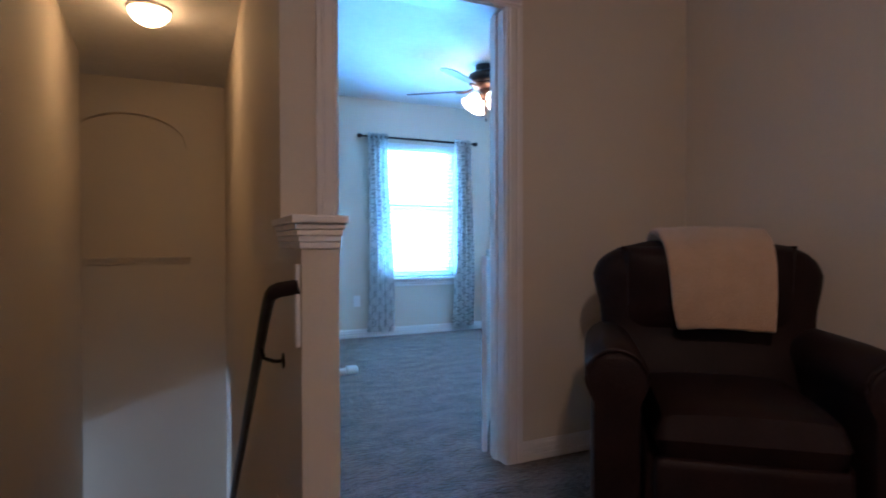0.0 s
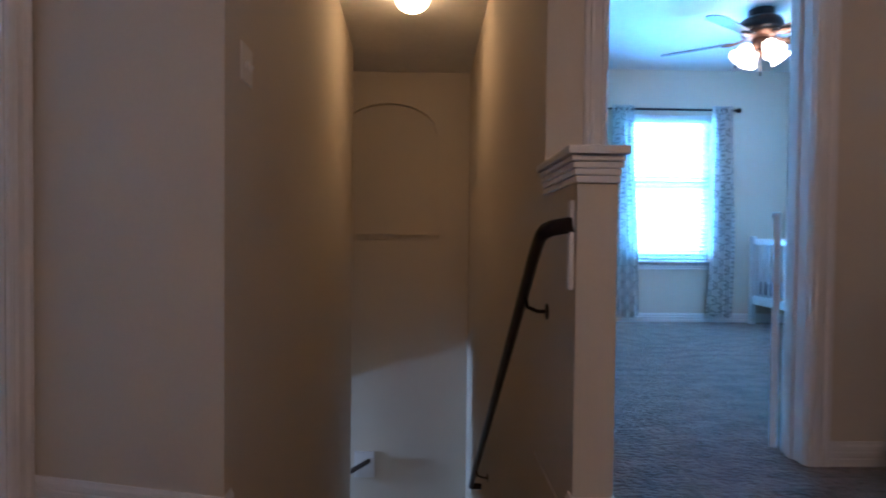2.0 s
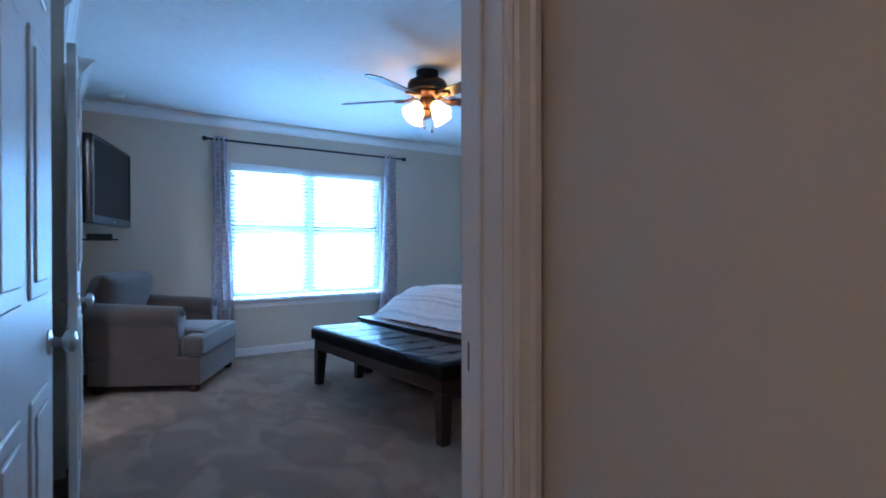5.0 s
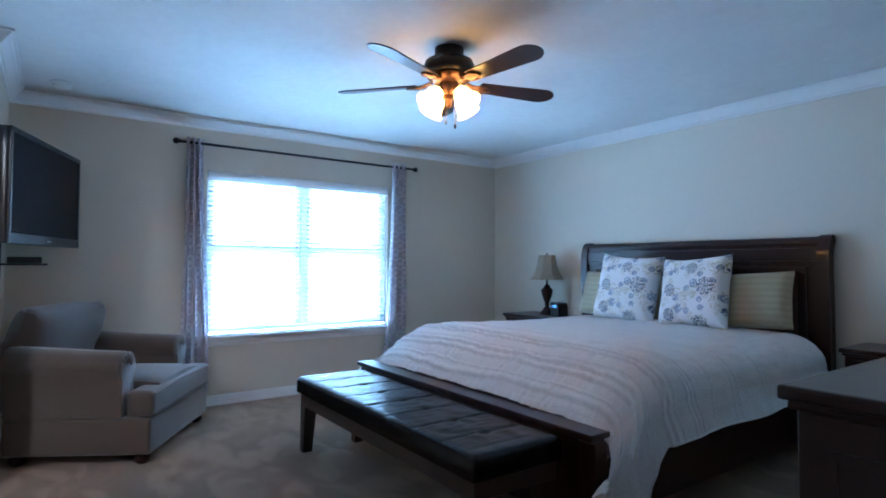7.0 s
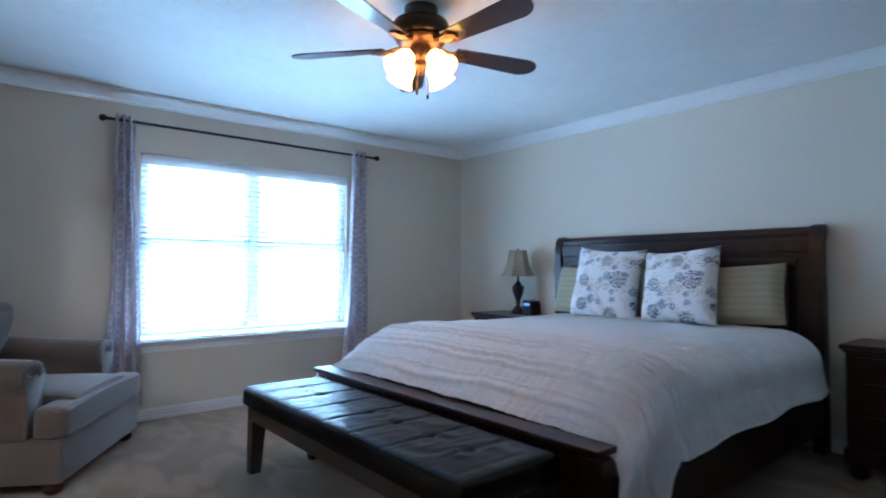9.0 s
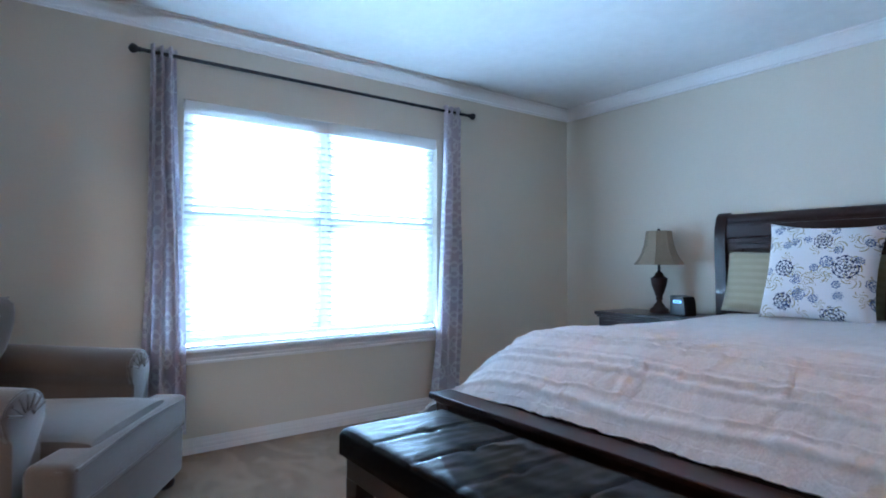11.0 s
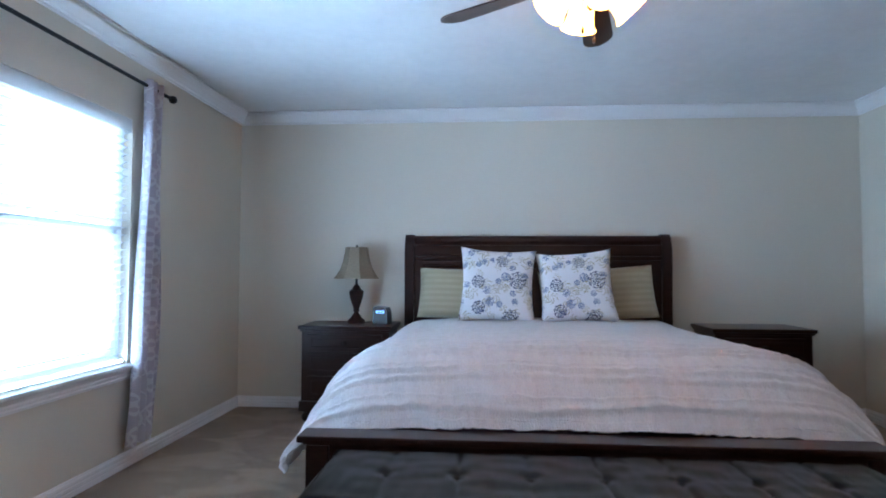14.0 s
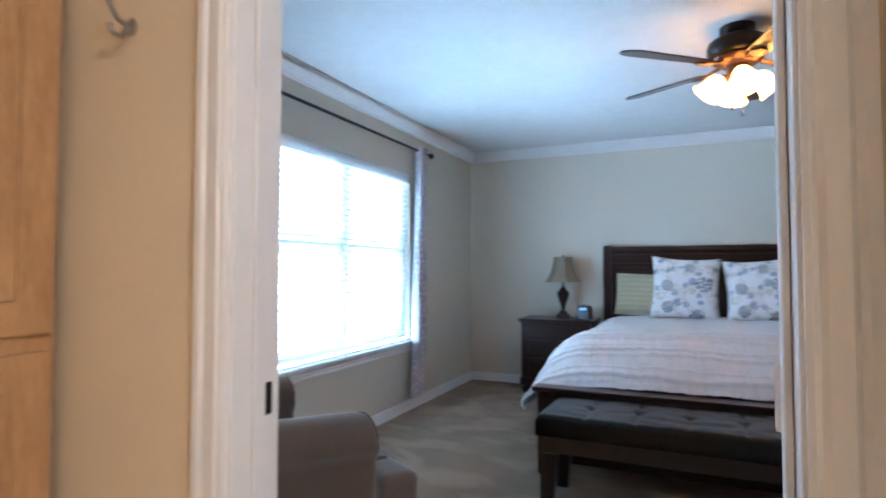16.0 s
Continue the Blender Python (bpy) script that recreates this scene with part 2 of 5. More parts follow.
def floral_material():
    """White cotton printed with blue petal rosettes and pale tan leaves."""
    m = material("floral_cotton", (0.78, 0.76, 0.76), 0.9, vary=0.03, grain=120, bump=0.25, depth=0.004, sheen=0.3)
    n, l, b = nodes_of(m)
    tc = n.new("ShaderNodeTexCoord")
    sep, flat = n.new("ShaderNodeSeparateXYZ"), n.new("ShaderNodeCombineXYZ")
    l.new(tc.outputs["Object"], sep.inputs[0])
    l.new(sep.outputs[0], flat.inputs[0]), l.new(sep.outputs[2], flat.inputs[1])
    old = b.inputs["Base Color"].links[0].from_socket

    def calc(op, x, y=None, z=None):
        k = n.new("ShaderNodeMath")
        k.operation = op
        for i, v in enumerate((x, y, z)):
            if isinstance(v, (int, float)):
                k.inputs[i].default_value = v
            elif v is not None:
                l.new(v, k.inputs[i])
        return k.outputs[0]

    wob = n.new("ShaderNodeTexNoise")
    wob.inputs["Scale"].default_value, wob.inputs["Detail"].default_value = 60, 2
    l.new(flat.outputs[0], wob.inputs["Vector"])
    broken = calc("GREATER_THAN", wob.outputs[0], 0.4)

    def polar(scale, shift, random_share):
        """Distance and bearing from the nearest flower's middle, and the flower's own number."""
        mv, v, off, xy = n.new("ShaderNodeVectorMath"), n.new("ShaderNodeTexVoronoi"), n.new("ShaderNodeVectorMath"), n.new("ShaderNodeSeparateXYZ")
        mv.operation, off.operation = "ADD", "SUBTRACT"
        mv.inputs[1].default_value = shift
        v.voronoi_dimensions = "2D"
        v.inputs["Scale"].default_value, v.inputs["Randomness"].default_value = scale, random_share
        l.new(flat.outputs[0], mv.inputs[0]), l.new(mv.outputs[0], v.inputs["Vector"])
        l.new(mv.outputs[0], off.inputs[0]), l.new(v.outputs["Position"], off.inputs[1]), l.new(off.outputs[0], xy.inputs[0])
        tint = n.new("ShaderNodeSeparateColor")
        l.new(v.outputs["Color"], tint.inputs[0])
        r = calc("SQRT", calc("ADD", calc("MULTIPLY", xy.outputs[0], xy.outputs[0]), calc("MULTIPLY", xy.outputs[1], xy.outputs[1])))
        return r, calc("ARCTAN2", xy.outputs[1], xy.outputs[0]), tint.outputs[0]

    def tinted(prev, mask, colour):
        mix = n.new("ShaderNodeMix")
        mix.data_type = "RGBA"
        l.new(mask, mix.inputs[0]), l.new(prev, mix.inputs[6])
        mix.inputs[7].default_value = (*colour, 1)
        return mix.outputs[2]

    def rosette(prev, scale, shift, size, ring, petals, width, colour, random_share=0.7):
        """Rings of petals drawn in broken strokes."""
        r, a, own = polar(scale, shift, random_share)
        big = calc("MULTIPLY_ADD", own, size * 0.6, size * 0.6)
        scallop = calc("ABSOLUTE", calc("SINE", calc("MULTIPLY_ADD", a, petals / 2, calc("MULTIPLY", r, 160.0))))
        phase = calc("FRACT", calc("MULTIPLY_ADD", scallop, -0.45, calc("DIVIDE", r, ring)))
        stroke = calc("LESS_THAN", phase, width)
        inside = calc("LESS_THAN", calc("MULTIPLY_ADD", scallop, -0.006, r), big)
        return tinted(prev, calc("MULTIPLY", calc("MULTIPLY", stroke, inside), broken), colour)

    def sprig(prev, scale, shift, size, colour):
        """Curved leaves on a stalk."""
        r, a, own = polar(scale, shift, 1.0)
        leaf = calc("ABSOLUTE", calc("SINE", calc("MULTIPLY_ADD", r, 55.0, calc("MULTIPLY_ADD", a, 1.5, calc("MULTIPLY", own, 6.0)))))
        vein = calc("LESS_THAN", calc("ABSOLUTE", calc("SUBTRACT", leaf, 0.8)), 0.11)
        return tinted(prev, calc("MULTIPLY", calc("MULTIPLY", vein, calc("LESS_THAN", r, size)), broken), colour)

    c = sprig(old, 7.5, (0.31, 0.17, 0), 0.05, (0.36, 0.3, 0.16))
    c = sprig(c, 9.0, (0.77, 0.43, 0), 0.03, (0.4, 0.33, 0.18))
    c = rosette(c, 9.0, (0.05, 0.42, 0), 0.024, 0.011, 7, 0.6, (0.08, 0.13, 0.27), 1.0)
    c = rosette(c, 4.6, (0.0, 0.08, 0), 0.057, 0.0165, 9, 0.5, (0.02, 0.03, 0.085), 0.75)
    l.new(c, b.inputs["Base Color"])
    return m


FLORAL = floral_material()


def stripe(m, axis, period, colour):
    """Woven stripes along one object axis."""
    n, l, b = nodes_of(m)
    tc, sep = n.new("ShaderNodeTexCoord"), n.new("ShaderNodeSeparateXYZ")
    l.new(tc.outputs["Object"], sep.inputs[0])
    w = n.new("ShaderNodeMath")
    w.operation = "MULTIPLY"
    w.inputs[1].default_value = 2 * math.pi / period
    l.new(sep.outputs[axis], w.inputs[0])
    s, r = n.new("ShaderNodeMath"), n.new("ShaderNodeMapRange")
    s.operation = "SINE"
    l.new(w.outputs[0], s.inputs[0]), l.new(s.outputs[0], r.inputs[0])
    r.inputs[1].default_value, r.inputs[2].default_value = -0.3, 0.3
    mix = n.new("ShaderNodeMix")
    mix.data_type = "RGBA"
    l.new(r.outputs[0], mix.inputs[0]), l.new(b.inputs["Base Color"].links[0].from_socket, mix.inputs[6])
    mix.inputs[7].default_value = (*colour, 1)
    l.new(mix.outputs[2], b.inputs["Base Color"])


stripe(TAN, 2, 0.045, (0.35, 0.305, 0.19))


# ---- mesh helpers ----


def mesh_of(name, bm, mat, smooth=False):
    bmesh.ops.recalc_face_normals(bm, faces=bm.faces)
    me = bpy.data.meshes.new(name)
    bm.to_mesh(me)
    bm.free()
    me.materials.append(mat)
    if smooth:
        me.shade_smooth()
        me.set_sharp_from_angle(angle=radians(40))
    return me


def part(name, bm, mat, parent, label="", smooth=False):
    ob = new(name, mesh_of(name, bm, mat, smooth))
    ob.parent = parent
    return tagged(ob, label)


def thing(name, label, category, at=None, group="", kind=""):
    ob = new(name)
    ob.empty_display_size = 0.1
    if at is not None:
        ob.matrix_basis = at
    return tagged(ob, label, category, group, kind)


def single(name, bm, mat, label="", category="", at=None, smooth=False, kind="", group=""):
    ob = new(name, mesh_of(name, bm, mat, smooth))
    if at is not None:
        ob.matrix_basis = at
    return tagged(ob, label, category, group, kind)


def box(bm, x0, x1, y0, y1, z0, z1, bevel=0.0, seg=2):
    vs = [bm.verts.new((x, y, z)) for x in (x0, x1) for y in (y0, y1) for z in (z0, z1)]
    fs = [bm.faces.new([vs[i] for i in q]) for q in ((0, 1, 3, 2), (4, 6, 7, 5), (0, 4, 5, 1), (2, 3, 7, 6), (0, 2, 6, 4), (1, 5, 7, 3))]
    if bevel:
        es = list({e for f in fs for e in f.edges})
        bmesh.ops.bevel(bm, geom=es, offset=bevel, segments=seg, affect="EDGES", profile=0.6)
    return bm


def boxes(*rows, bevel=0.0, seg=2):
    bm = bmesh.new()
    for r in rows:
        box(bm, *r, bevel=bevel, seg=seg)
    return bm


def prism(points, z0, z1, bm=None):
    bm = bm or bmesh.new()
    lo, hi = [bm.verts.new((x, y, z0)) for x, y in points], [bm.verts.new((x, y, z1)) for x, y in points]
    bm.faces.new(lo), bm.faces.new(hi)
    for i in range(len(points)):
        j = (i + 1) % len(points)
        bm.faces.new((lo[i], lo[j], hi[j], hi[i]))
    return bm


def lathe(profile, seg=24, bm=None, at=None, flat=0):
    """Turns rows of radius and height round z."""
    bm = bm or bmesh.new()
    rings = []
    for r, z in profile:
        ring = []
        for k in range(seg):
            a = 2 * math.pi * k / seg
            p = Vector((max(r, 0.0005) * math.cos(a), max(r, 0.0005) * math.sin(a), z))
            ring.append(bm.verts.new(at @ p if at else p))
        rings.append(ring)
    for a, b in zip(rings, rings[1:]):
        for k in range(seg):
            bm.faces.new((a[k], a[(k + 1) % seg], b[(k + 1) % seg], b[k]))
    bm.faces.new(rings[0]), bm.faces.new(rings[-1])
    return bm


def tube(points, radius, seg=10, bm=None, squash=(1, 1)):
    """A round bar along a line of points."""
    bm = bm or bmesh.new()
    pts = [Vector(p) for p in points]
    rings = []
    for i, p in enumerate(pts):
        d = (pts[min(i + 1, len(pts) - 1)] - pts[max(i - 1, 0)]).normalized()
        side = d.cross(Vector((0, 0, 1)))
        side = side.normalized() if side.length > 0.01 else Vector((1, 0, 0))
        up = side.cross(d).normalized()
        r = radius[i] if isinstance(radius, (list, tuple)) else radius
        rings.append([bm.verts.new(p + side * (r * squash[0] * math.cos(2 * math.pi * k / seg)) + up * (r * squash[1] * math.sin(2 * math.pi * k / seg))) for k in range(seg)])
    for a, b in zip(rings, rings[1:]):
        for k in range(seg):
            bm.faces.new((a[k], a[(k + 1) % seg], b[(k + 1) % seg], b[k]))
    bm.faces.new(rings[0]), bm.faces.new(rings[-1])
    return bm


def sweep(profile, path, bm=None):
    """Runs a profile of (outward, height) rows along a plan line; outward is to the left of the line, corners are mitred."""
    bm = bm or bmesh.new()
    pts = [Vector(p) for p in path]
    rings = []
    for i, p in enumerate(pts):
        d0 = (p - pts[i - 1]).normalized() if i else None
        d1 = (pts[i + 1] - p).normalized() if i + 1 < len(pts) else None
        d0, d1 = d0 or d1, d1 or d0
        n0, n1 = Vector((-d0.y, d0.x)), Vector((-d1.y, d1.x))
        mit = (n0 + n1) / max(0.2, 1 + n0.dot(n1))
        rings.append([bm.verts.new((p.x + mit.x * o, p.y + mit.y * o, z)) for o, z in profile])
    k = len(profile)
    for a, b in zip(rings, rings[1:]):
        for i in range(k):
            bm.faces.new((a[i], a[(i + 1) % k], b[(i + 1) % k], b[i]))
    bm.faces.new(rings[0]), bm.faces.new(rings[-1])
    return bm


def extrude_profile(profile, length, at, bm=None):
    """Runs a closed (x, y) profile along z by length, set by the pose at."""
    bm = bm or bmesh.new()
    lo = [bm.verts.new(at @ Vector((x, y, 0))) for x, y in profile]
    hi = [bm.verts.new(at @ Vector((x, y, length))) for x, y in profile]
    bm.faces.new(lo), bm.faces.new(hi)
    for i in range(len(profile)):
        j = (i + 1) % len(profile)
        bm.faces.new((lo[i], lo[j], hi[j], hi[i]))
    return bm


def grid(nu, nv, fn, bm=None, wrap=False):
    bm = bm or bmesh.new()
    vs = [[bm.verts.new(fn(i / (nu - (0 if wrap else 1)), j / (nv - 1))) for j in range(nv)] for i in range(nu)]
    for i in range(nu if wrap else nu - 1):
        for j in range(nv - 1):
            a, b = vs[i], vs[(i + 1) % nu]
            bm.faces.new((a[j], b[j], b[j + 1], a[j + 1]))
    return bm


def cushion(w, d, h, n=22, square=0.22, puff=1.0, pinch=0.0):
    """A stuffed block w wide, d deep and h thick about its own middle, crowned on both faces."""
    bm = bmesh.new()
    layers = []
    for side in (1, -1):
        rows = []
        for i in range(n):
            row = []
            for j in range(n):
                u, v = 2 * i / (n - 1) - 1, 2 * j / (n - 1) - 1
                e = (1 - abs(u) ** 4) * (1 - abs(v) ** 4)
                k = 1 - pinch * (1 - abs(u) ** 2) * abs(v) ** 3
                k2 = 1 - pinch * (1 - abs(v) ** 2) * abs(u) ** 3
                zz = side * h / 2 * (max(e, 0) ** square) * puff
                row.append(bm.verts.new((u * w / 2 * k2, v * d / 2 * k, zz)))
            rows.append(row)
        for i in range(n - 1):
            for j in range(n - 1):
                bm.faces.new((rows[i][j], rows[i + 1][j], rows[i + 1][j + 1], rows[i][j + 1]))
        layers.append(rows)
    bmesh.ops.remove_doubles(bm, verts=bm.verts, dist=0.0004)
    bmesh.ops.recalc_face_normals(bm, faces=bm.faces)
    return bm


def move(bm, m):
    bm.transform(m)
    return bm


def basis(o, ax, ay, az):
    m = Matrix.Identity(4)
    for i, v in enumerate((ax, ay, az, o)):
        m.col[i][:3] = v
    return m


# ---- structure ----
CEIL_Z, HALL_Z = 2.49, 2.58
WIN_Y0, WIN_Y1, WIN_Z0, WIN_Z1 = 2.30, 4.09, 0.60, 2.04
NW_X0, NW_X1, NW_Z0, NW_Z1 = 1.585, 2.475, 0.61, 2.06
DOOR_Y0, DOOR_Y1, DOOR_H = 0.63, 1.42, 2.03
BATH_X0, BATH_X1 = -5.285, -4.31
NUR_X0, NUR_X1 = 0.312, 1.052


def struct(name, bm, mat, label, category):
    return single(name, bm, mat, label, category, kind="structure")


struct("wall_west", boxes((-6.85, -6.7, 0.8, WIN_Y0, 0, 2.6), (-6.85, -6.7, WIN_Y1, 5.7, 0, 2.6), (-6.85, -6.7, WIN_Y0, WIN_Y1, 0, WIN_Z0), (-6.85, -6.7, WIN_Y0, WIN_Y1, WIN_Z1, 2.6)), WALL, "beige painted bedroom wall with a wide window opening", "wall")
struct("wall_north", boxes((-6.7, -1.64, 5.57, 5.7, 0, 2.6)), WALL, "beige painted bedroom wall behind the bed", "wall")
wall_e = prism([(-1.64, 1.44), (-1.52, 1.44), (-1.52, 1.53), (-0.89, 1.383), (-1.07, 5.157), (-1.64, 5.157)], -3.0, 2.6)
struct("wall_stairs", wall_e, WALL, "beige painted wall between the bedroom and the stairs", "wall")
struct("wall_east", boxes((-1.64, -1.54, 5.157, 5.57, -0.8, 2.6), (-1.64, -1.52, 0.4, DOOR_Y0 - 0.02, 0, 2.6), (-1.64, -1.52, DOOR_Y0 - 0.02, 1.44, DOOR_H + 0.02, 2.6), (-1.64, -1.54, 5.57, 5.8, -0.8, 2.6)), WALL, "beige painted wall round the bedroom door", "wall")
struct("wall_south", boxes((-6.7, -5.45, 0.81, 0.93, 0, 2.6), (-5.45, BATH_X0 - 0.02, 0.68, 0.8, 0, 2.6), (BATH_X1 + 0.02, -4.08, 0.68, 0.8, 0, 2.6), (BATH_X0 - 0.02, BATH_X1 + 0.02, 0.68, 0.8, DOOR_H + 0.02, 2.6), (-4.2, -4.08, 0.52, 0.68, 0, 2.6), (-4.08, -1.64, 0.4, 0.52, 0, 2.6), (-5.57, -5.45, 0.68, 0.81, 0, 2.6)), WALL, "beige painted bedroom wall round the bathroom door", "wall")
struct("ceiling_bedroom", boxes((-6.7, -1.64, 0.52, 5.57, CEIL_Z, 2.58)), CEIL, "white textured bedroom ceiling", "ceiling")
struct("floor_bedroom", boxes((-6.7, -1.52, 0.4, 5.57, -0.2, 0)), CARPET, "beige carpet with vacuum streaks", "floor")

# hall and stairs
struct("floor_hall", prism([(-1.52, -2.5), (2.16, -2.5), (2.16, 1.88), (0.09, 1.88), (0.09, 1.42), (-0.89, 1.42), (-1.52, 1.53)], -0.2, 0), SHAG, "grey beige thick pile carpet on the upstairs landing", "floor")
struct("wall_hall_west", boxes((-1.64, -1.52, -2.5, 0.4, 0, 2.6)), WALL, "beige painted landing wall", "wall")
struct("wall_hall_south", boxes((-1.64, 2.28, -2.62, -2.5, 0, 2.6)), WALL, "beige painted landing wall", "wall")
struct("wall_hall_east", boxes((2.16, 2.28, -2.5, 1.82, 0, 2.6)), WALL, "beige painted landing wall beside the recliner", "wall")
struct("wall_nursery_door", boxes((0.09, NUR_X0 - 0.02, 1.82, 1.94, 0, 2.6), (NUR_X1 + 0.02, 2.28, 1.82, 1.94, 0, 2.6), (NUR_X0 - 0.02, NUR_X1 + 0.02, 1.82, 1.94, DOOR_H + 0.02, 2.6)), WALL, "beige painted wall round the nursery door", "wall")
struct("wall_stairs_right", boxes((0.09, 0.21, 1.94, 5.8, -3.0, 2.6), (0.086, 0.21, 1.40, 1.94, -3.0, -0.001)), WALL, "beige painted stair wall with a handrail", "wall")
struct("ceiling_hall", boxes((-1.64, 2.28, -2.5, 1.82, HALL_Z, 2.68), (-1.64, 0.21, 1.82, 5.92, HALL_Z, 2.68)), CEIL, "white painted landing ceiling", "ceiling")

NX0, NX1, NZ0, NZ1, RISE = -1.285, -0.262, 0.853, 1.93, 0.32


def niche_wall():
    bm = boxes((-4.2, NX0, 5.8, 5.88, -3.0, 2.6), (NX1, 0.21, 5.8, 5.88, -3.0, 2.6), (NX0, NX1, 5.8, 5.88, -3.0, NZ0), (-4.2, 0.21, 5.88, 5.96, -3.0, 2.6))
    n = 28
    for k in range(n):
        xs, zs = [], []
        for q in (k, k + 1):
            u = -1 + 2 * q / n
            xs.append((NX0 + NX1) / 2 + u * (NX1 - NX0) / 2)
            zs.append(NZ1 + RISE * math.sqrt(max(0, 1 - u * u)))
        prof = [(xs[0], zs[0]), (xs[1], zs[1]), (xs[1], 2.6), (xs[0], 2.6)]
        extrude_profile(prof, 0.08, basis((0, 5.88, 0), (1, 0, 0), (0, 0, 1), (0, -1, 0)), bm)
    return bm


struct("wall_niche", niche_wall(), WALL, "beige painted wall with a shallow arched niche", "wall")
bm = boxes((NX0 - 0.04, NX1 + 0.03, 5.76, 5.8, NZ0 - 0.018, NZ0), (NX0 - 0.02, NX1 + 0.02, 5.775, 5.8, NZ0 - 0.04, NZ0 - 0.018), (NX0 - 0.02, NX1 + 0.02, 5.785, 5.8, NZ0 - 0.065, NZ0 - 0.04), bevel=0.004)
struct("trim_niche_sill", bm, WALL, "painted moulded sill under the arched niche", "trim")
STEP, RUN = 0.19, 0.25
bm = bmesh.new()
for k in range(13):
    y0 = 1.45 + RUN * k
    box(bm, -1.09 if k > 11 else -1.0 - 0.006 * k, 0.09, y0 - 0.03, y0 + RUN, -STEP * (k + 1) - 0.2, -STEP * (k + 1), bevel=0.012)
struct("stairs", bm, CARPET, "carpeted stairs going down to a landing", "stairs")
struct("floor_landing", boxes((-4.2, 0.09, 1.42 + RUN * 13, 5.8, -2.75, -STEP * 14 + 0.02)), CARPET, "carpeted stair landing below", "floor")
struct("wall_downstairs", boxes((-4.2, -1.64, 5.04, 5.157, -3.0, -0.4), (-4.3, -4.2, 5.04, 5.9, -3.0, -0.4)), WALL, "beige wall beside the lower stairs", "wall")
struct("ceiling_downstairs", boxes((-4.2, -1.64, 5.157, 5.8, -0.8, -0.4)), CEIL, "ceiling over the lower stairs", "ceiling")

# nursery
struct("floor_nursery", boxes((0.21, 3.3, 1.88, 5.31, -0.2, 0)), SHAG, "grey beige thick pile carpet", "floor")
struct("wall_nursery_north", boxes((0.21, NW_X0, 5.31, 5.45, 0, 2.6), (NW_X1, 3.3, 5.31, 5.45, 0, 2.6), (NW_X0, NW_X1, 5.31, 5.45, 0, NW_Z0), (NW_X0, NW_X1, 5.31, 5.45, NW_Z1, 2.6)), WALL, "pale painted nursery wall with a window opening", "wall")
struct("wall_nursery_east", boxes((3.3, 3.42, 1.94, 5.45, 0, 2.6), (2.28, 3.42, 1.82, 1.94, 0, 2.6)), WALL, "pale painted nursery wall", "wall")
struct("ceiling_nursery", boxes((0.21, 3.3, 1.94, 5.31, 2.5, 2.6)), CEIL, "white textured nursery ceiling", "ceiling")

# bathroom
struct("floor_bath", boxes((-6.0, -2.6, -2.2, 0.4, -0.2, 0), (-5.9, -4.08, 0.4, 0.68, -0.2, 0)), material("bath_tile", (0.5, 0.42, 0.33), 0.4, vary=0.08, grain=12), "tan tiled bathroom floor", "floor")
struct("wall_bath", boxes((-6.02, -5.9, -2.2, 0.81, 0, 2.6), (-6.02, -2.6, -2.32, -2.2, 0, 2.6), (-2.6, -2.48, -2.2, 0.4, 0, 2.6), (-5.9, BATH_X0 - 0.02, 0.668, 0.679, 0, 2.49), (BATH_X1 + 0.02, -4.2, 0.668, 0.679, 0, 2.49), (-5.9, -5.57, 0.68, 0.8, 0, 2.6)), BATH_WALL, "cream painted bathroom wall", "wall")
struct("ceiling_bath", boxes((-5.9, -2.6, -2.2, 0.668, CEIL_Z, 2.58)), CEIL, "white bathroom ceiling", "ceiling")

CROWN = [(0, 2.395), (0.012, 2.395), (0.016, 2.408), (0.028, 2.412), (0.036, 2.425), (0.056, 2.452), (0.07, 2.464), (0.076, 2.474), (0.09, 2.477), (0.09, 2.488), (0, 2.488)]
BASE = [(0, 0), (0.017, 0), (0.017, 0.026), (0.013, 0.03), (0.015, 0.036), (0.015, 0.05), (0.011, 0.054), (0.012, 0.06), (0.011, 0.072), (0.007, 0.078), (0.005, 0.088), (0, 0.088)]
bed_line = [(-6.7, 0.93), (-5.45, 0.93), (-5.45, 0.8), (-4.2, 0.8), (-4.2, 0.52), (-1.64, 0.52), (-1.64, 5.57), (-6.7, 5.57), (-6.7, 0.93)]
struct("trim_crown", sweep(CROWN, bed_line), TRIM, "white crown moulding", "moulding")
bm = sweep(BASE, [(-1.64, 1.52), (-1.64, 5.57), (-6.7, 5.57), (-6.7, 0.93), (-5.45, 0.93)])
sweep(BASE, [(-4.2, 0.78), (-4.2, 0.52), (-1.67, 0.52)], bm)
struct("baseboard_bedroom", bm, TRIM, "white ridged baseboard", "baseboard")
bm = sweep(BASE, [(-0.893, 1.44), (-0.89, 1.383), (-1.42, 1.507), (-1.52, 1.53)])
sweep(BASE, [(2.16, 1.0), (2.16, 1.82), (NUR_X1 + 0.09, 1.82)], bm)
sweep(BASE, [(-1.52, 0.54), (-1.52, -2.5), (2.16, -2.5), (2.16, 1.0)], bm)
struct("baseboard_hall", bm, TRIM, "white ridged baseboard", "baseboard")
bm = sweep(BASE, [(NUR_X1 + 0.09, 1.94), (3.3, 1.94), (3.3, 5.31), (0.21, 5.31), (0.21, 1.94)])
struct("baseboard_nursery", bm, TRIM, "white ridged baseboard", "baseboard")

CASING = [(0, 0), (0, 0.012), (0.008, 0.018), (0.016, 0.013), (0.024, 0.019), (0.05, 0.019), (0.058, 0.013), (0.066, 0.021), (0.082, 0.021), (0.082, 0)]


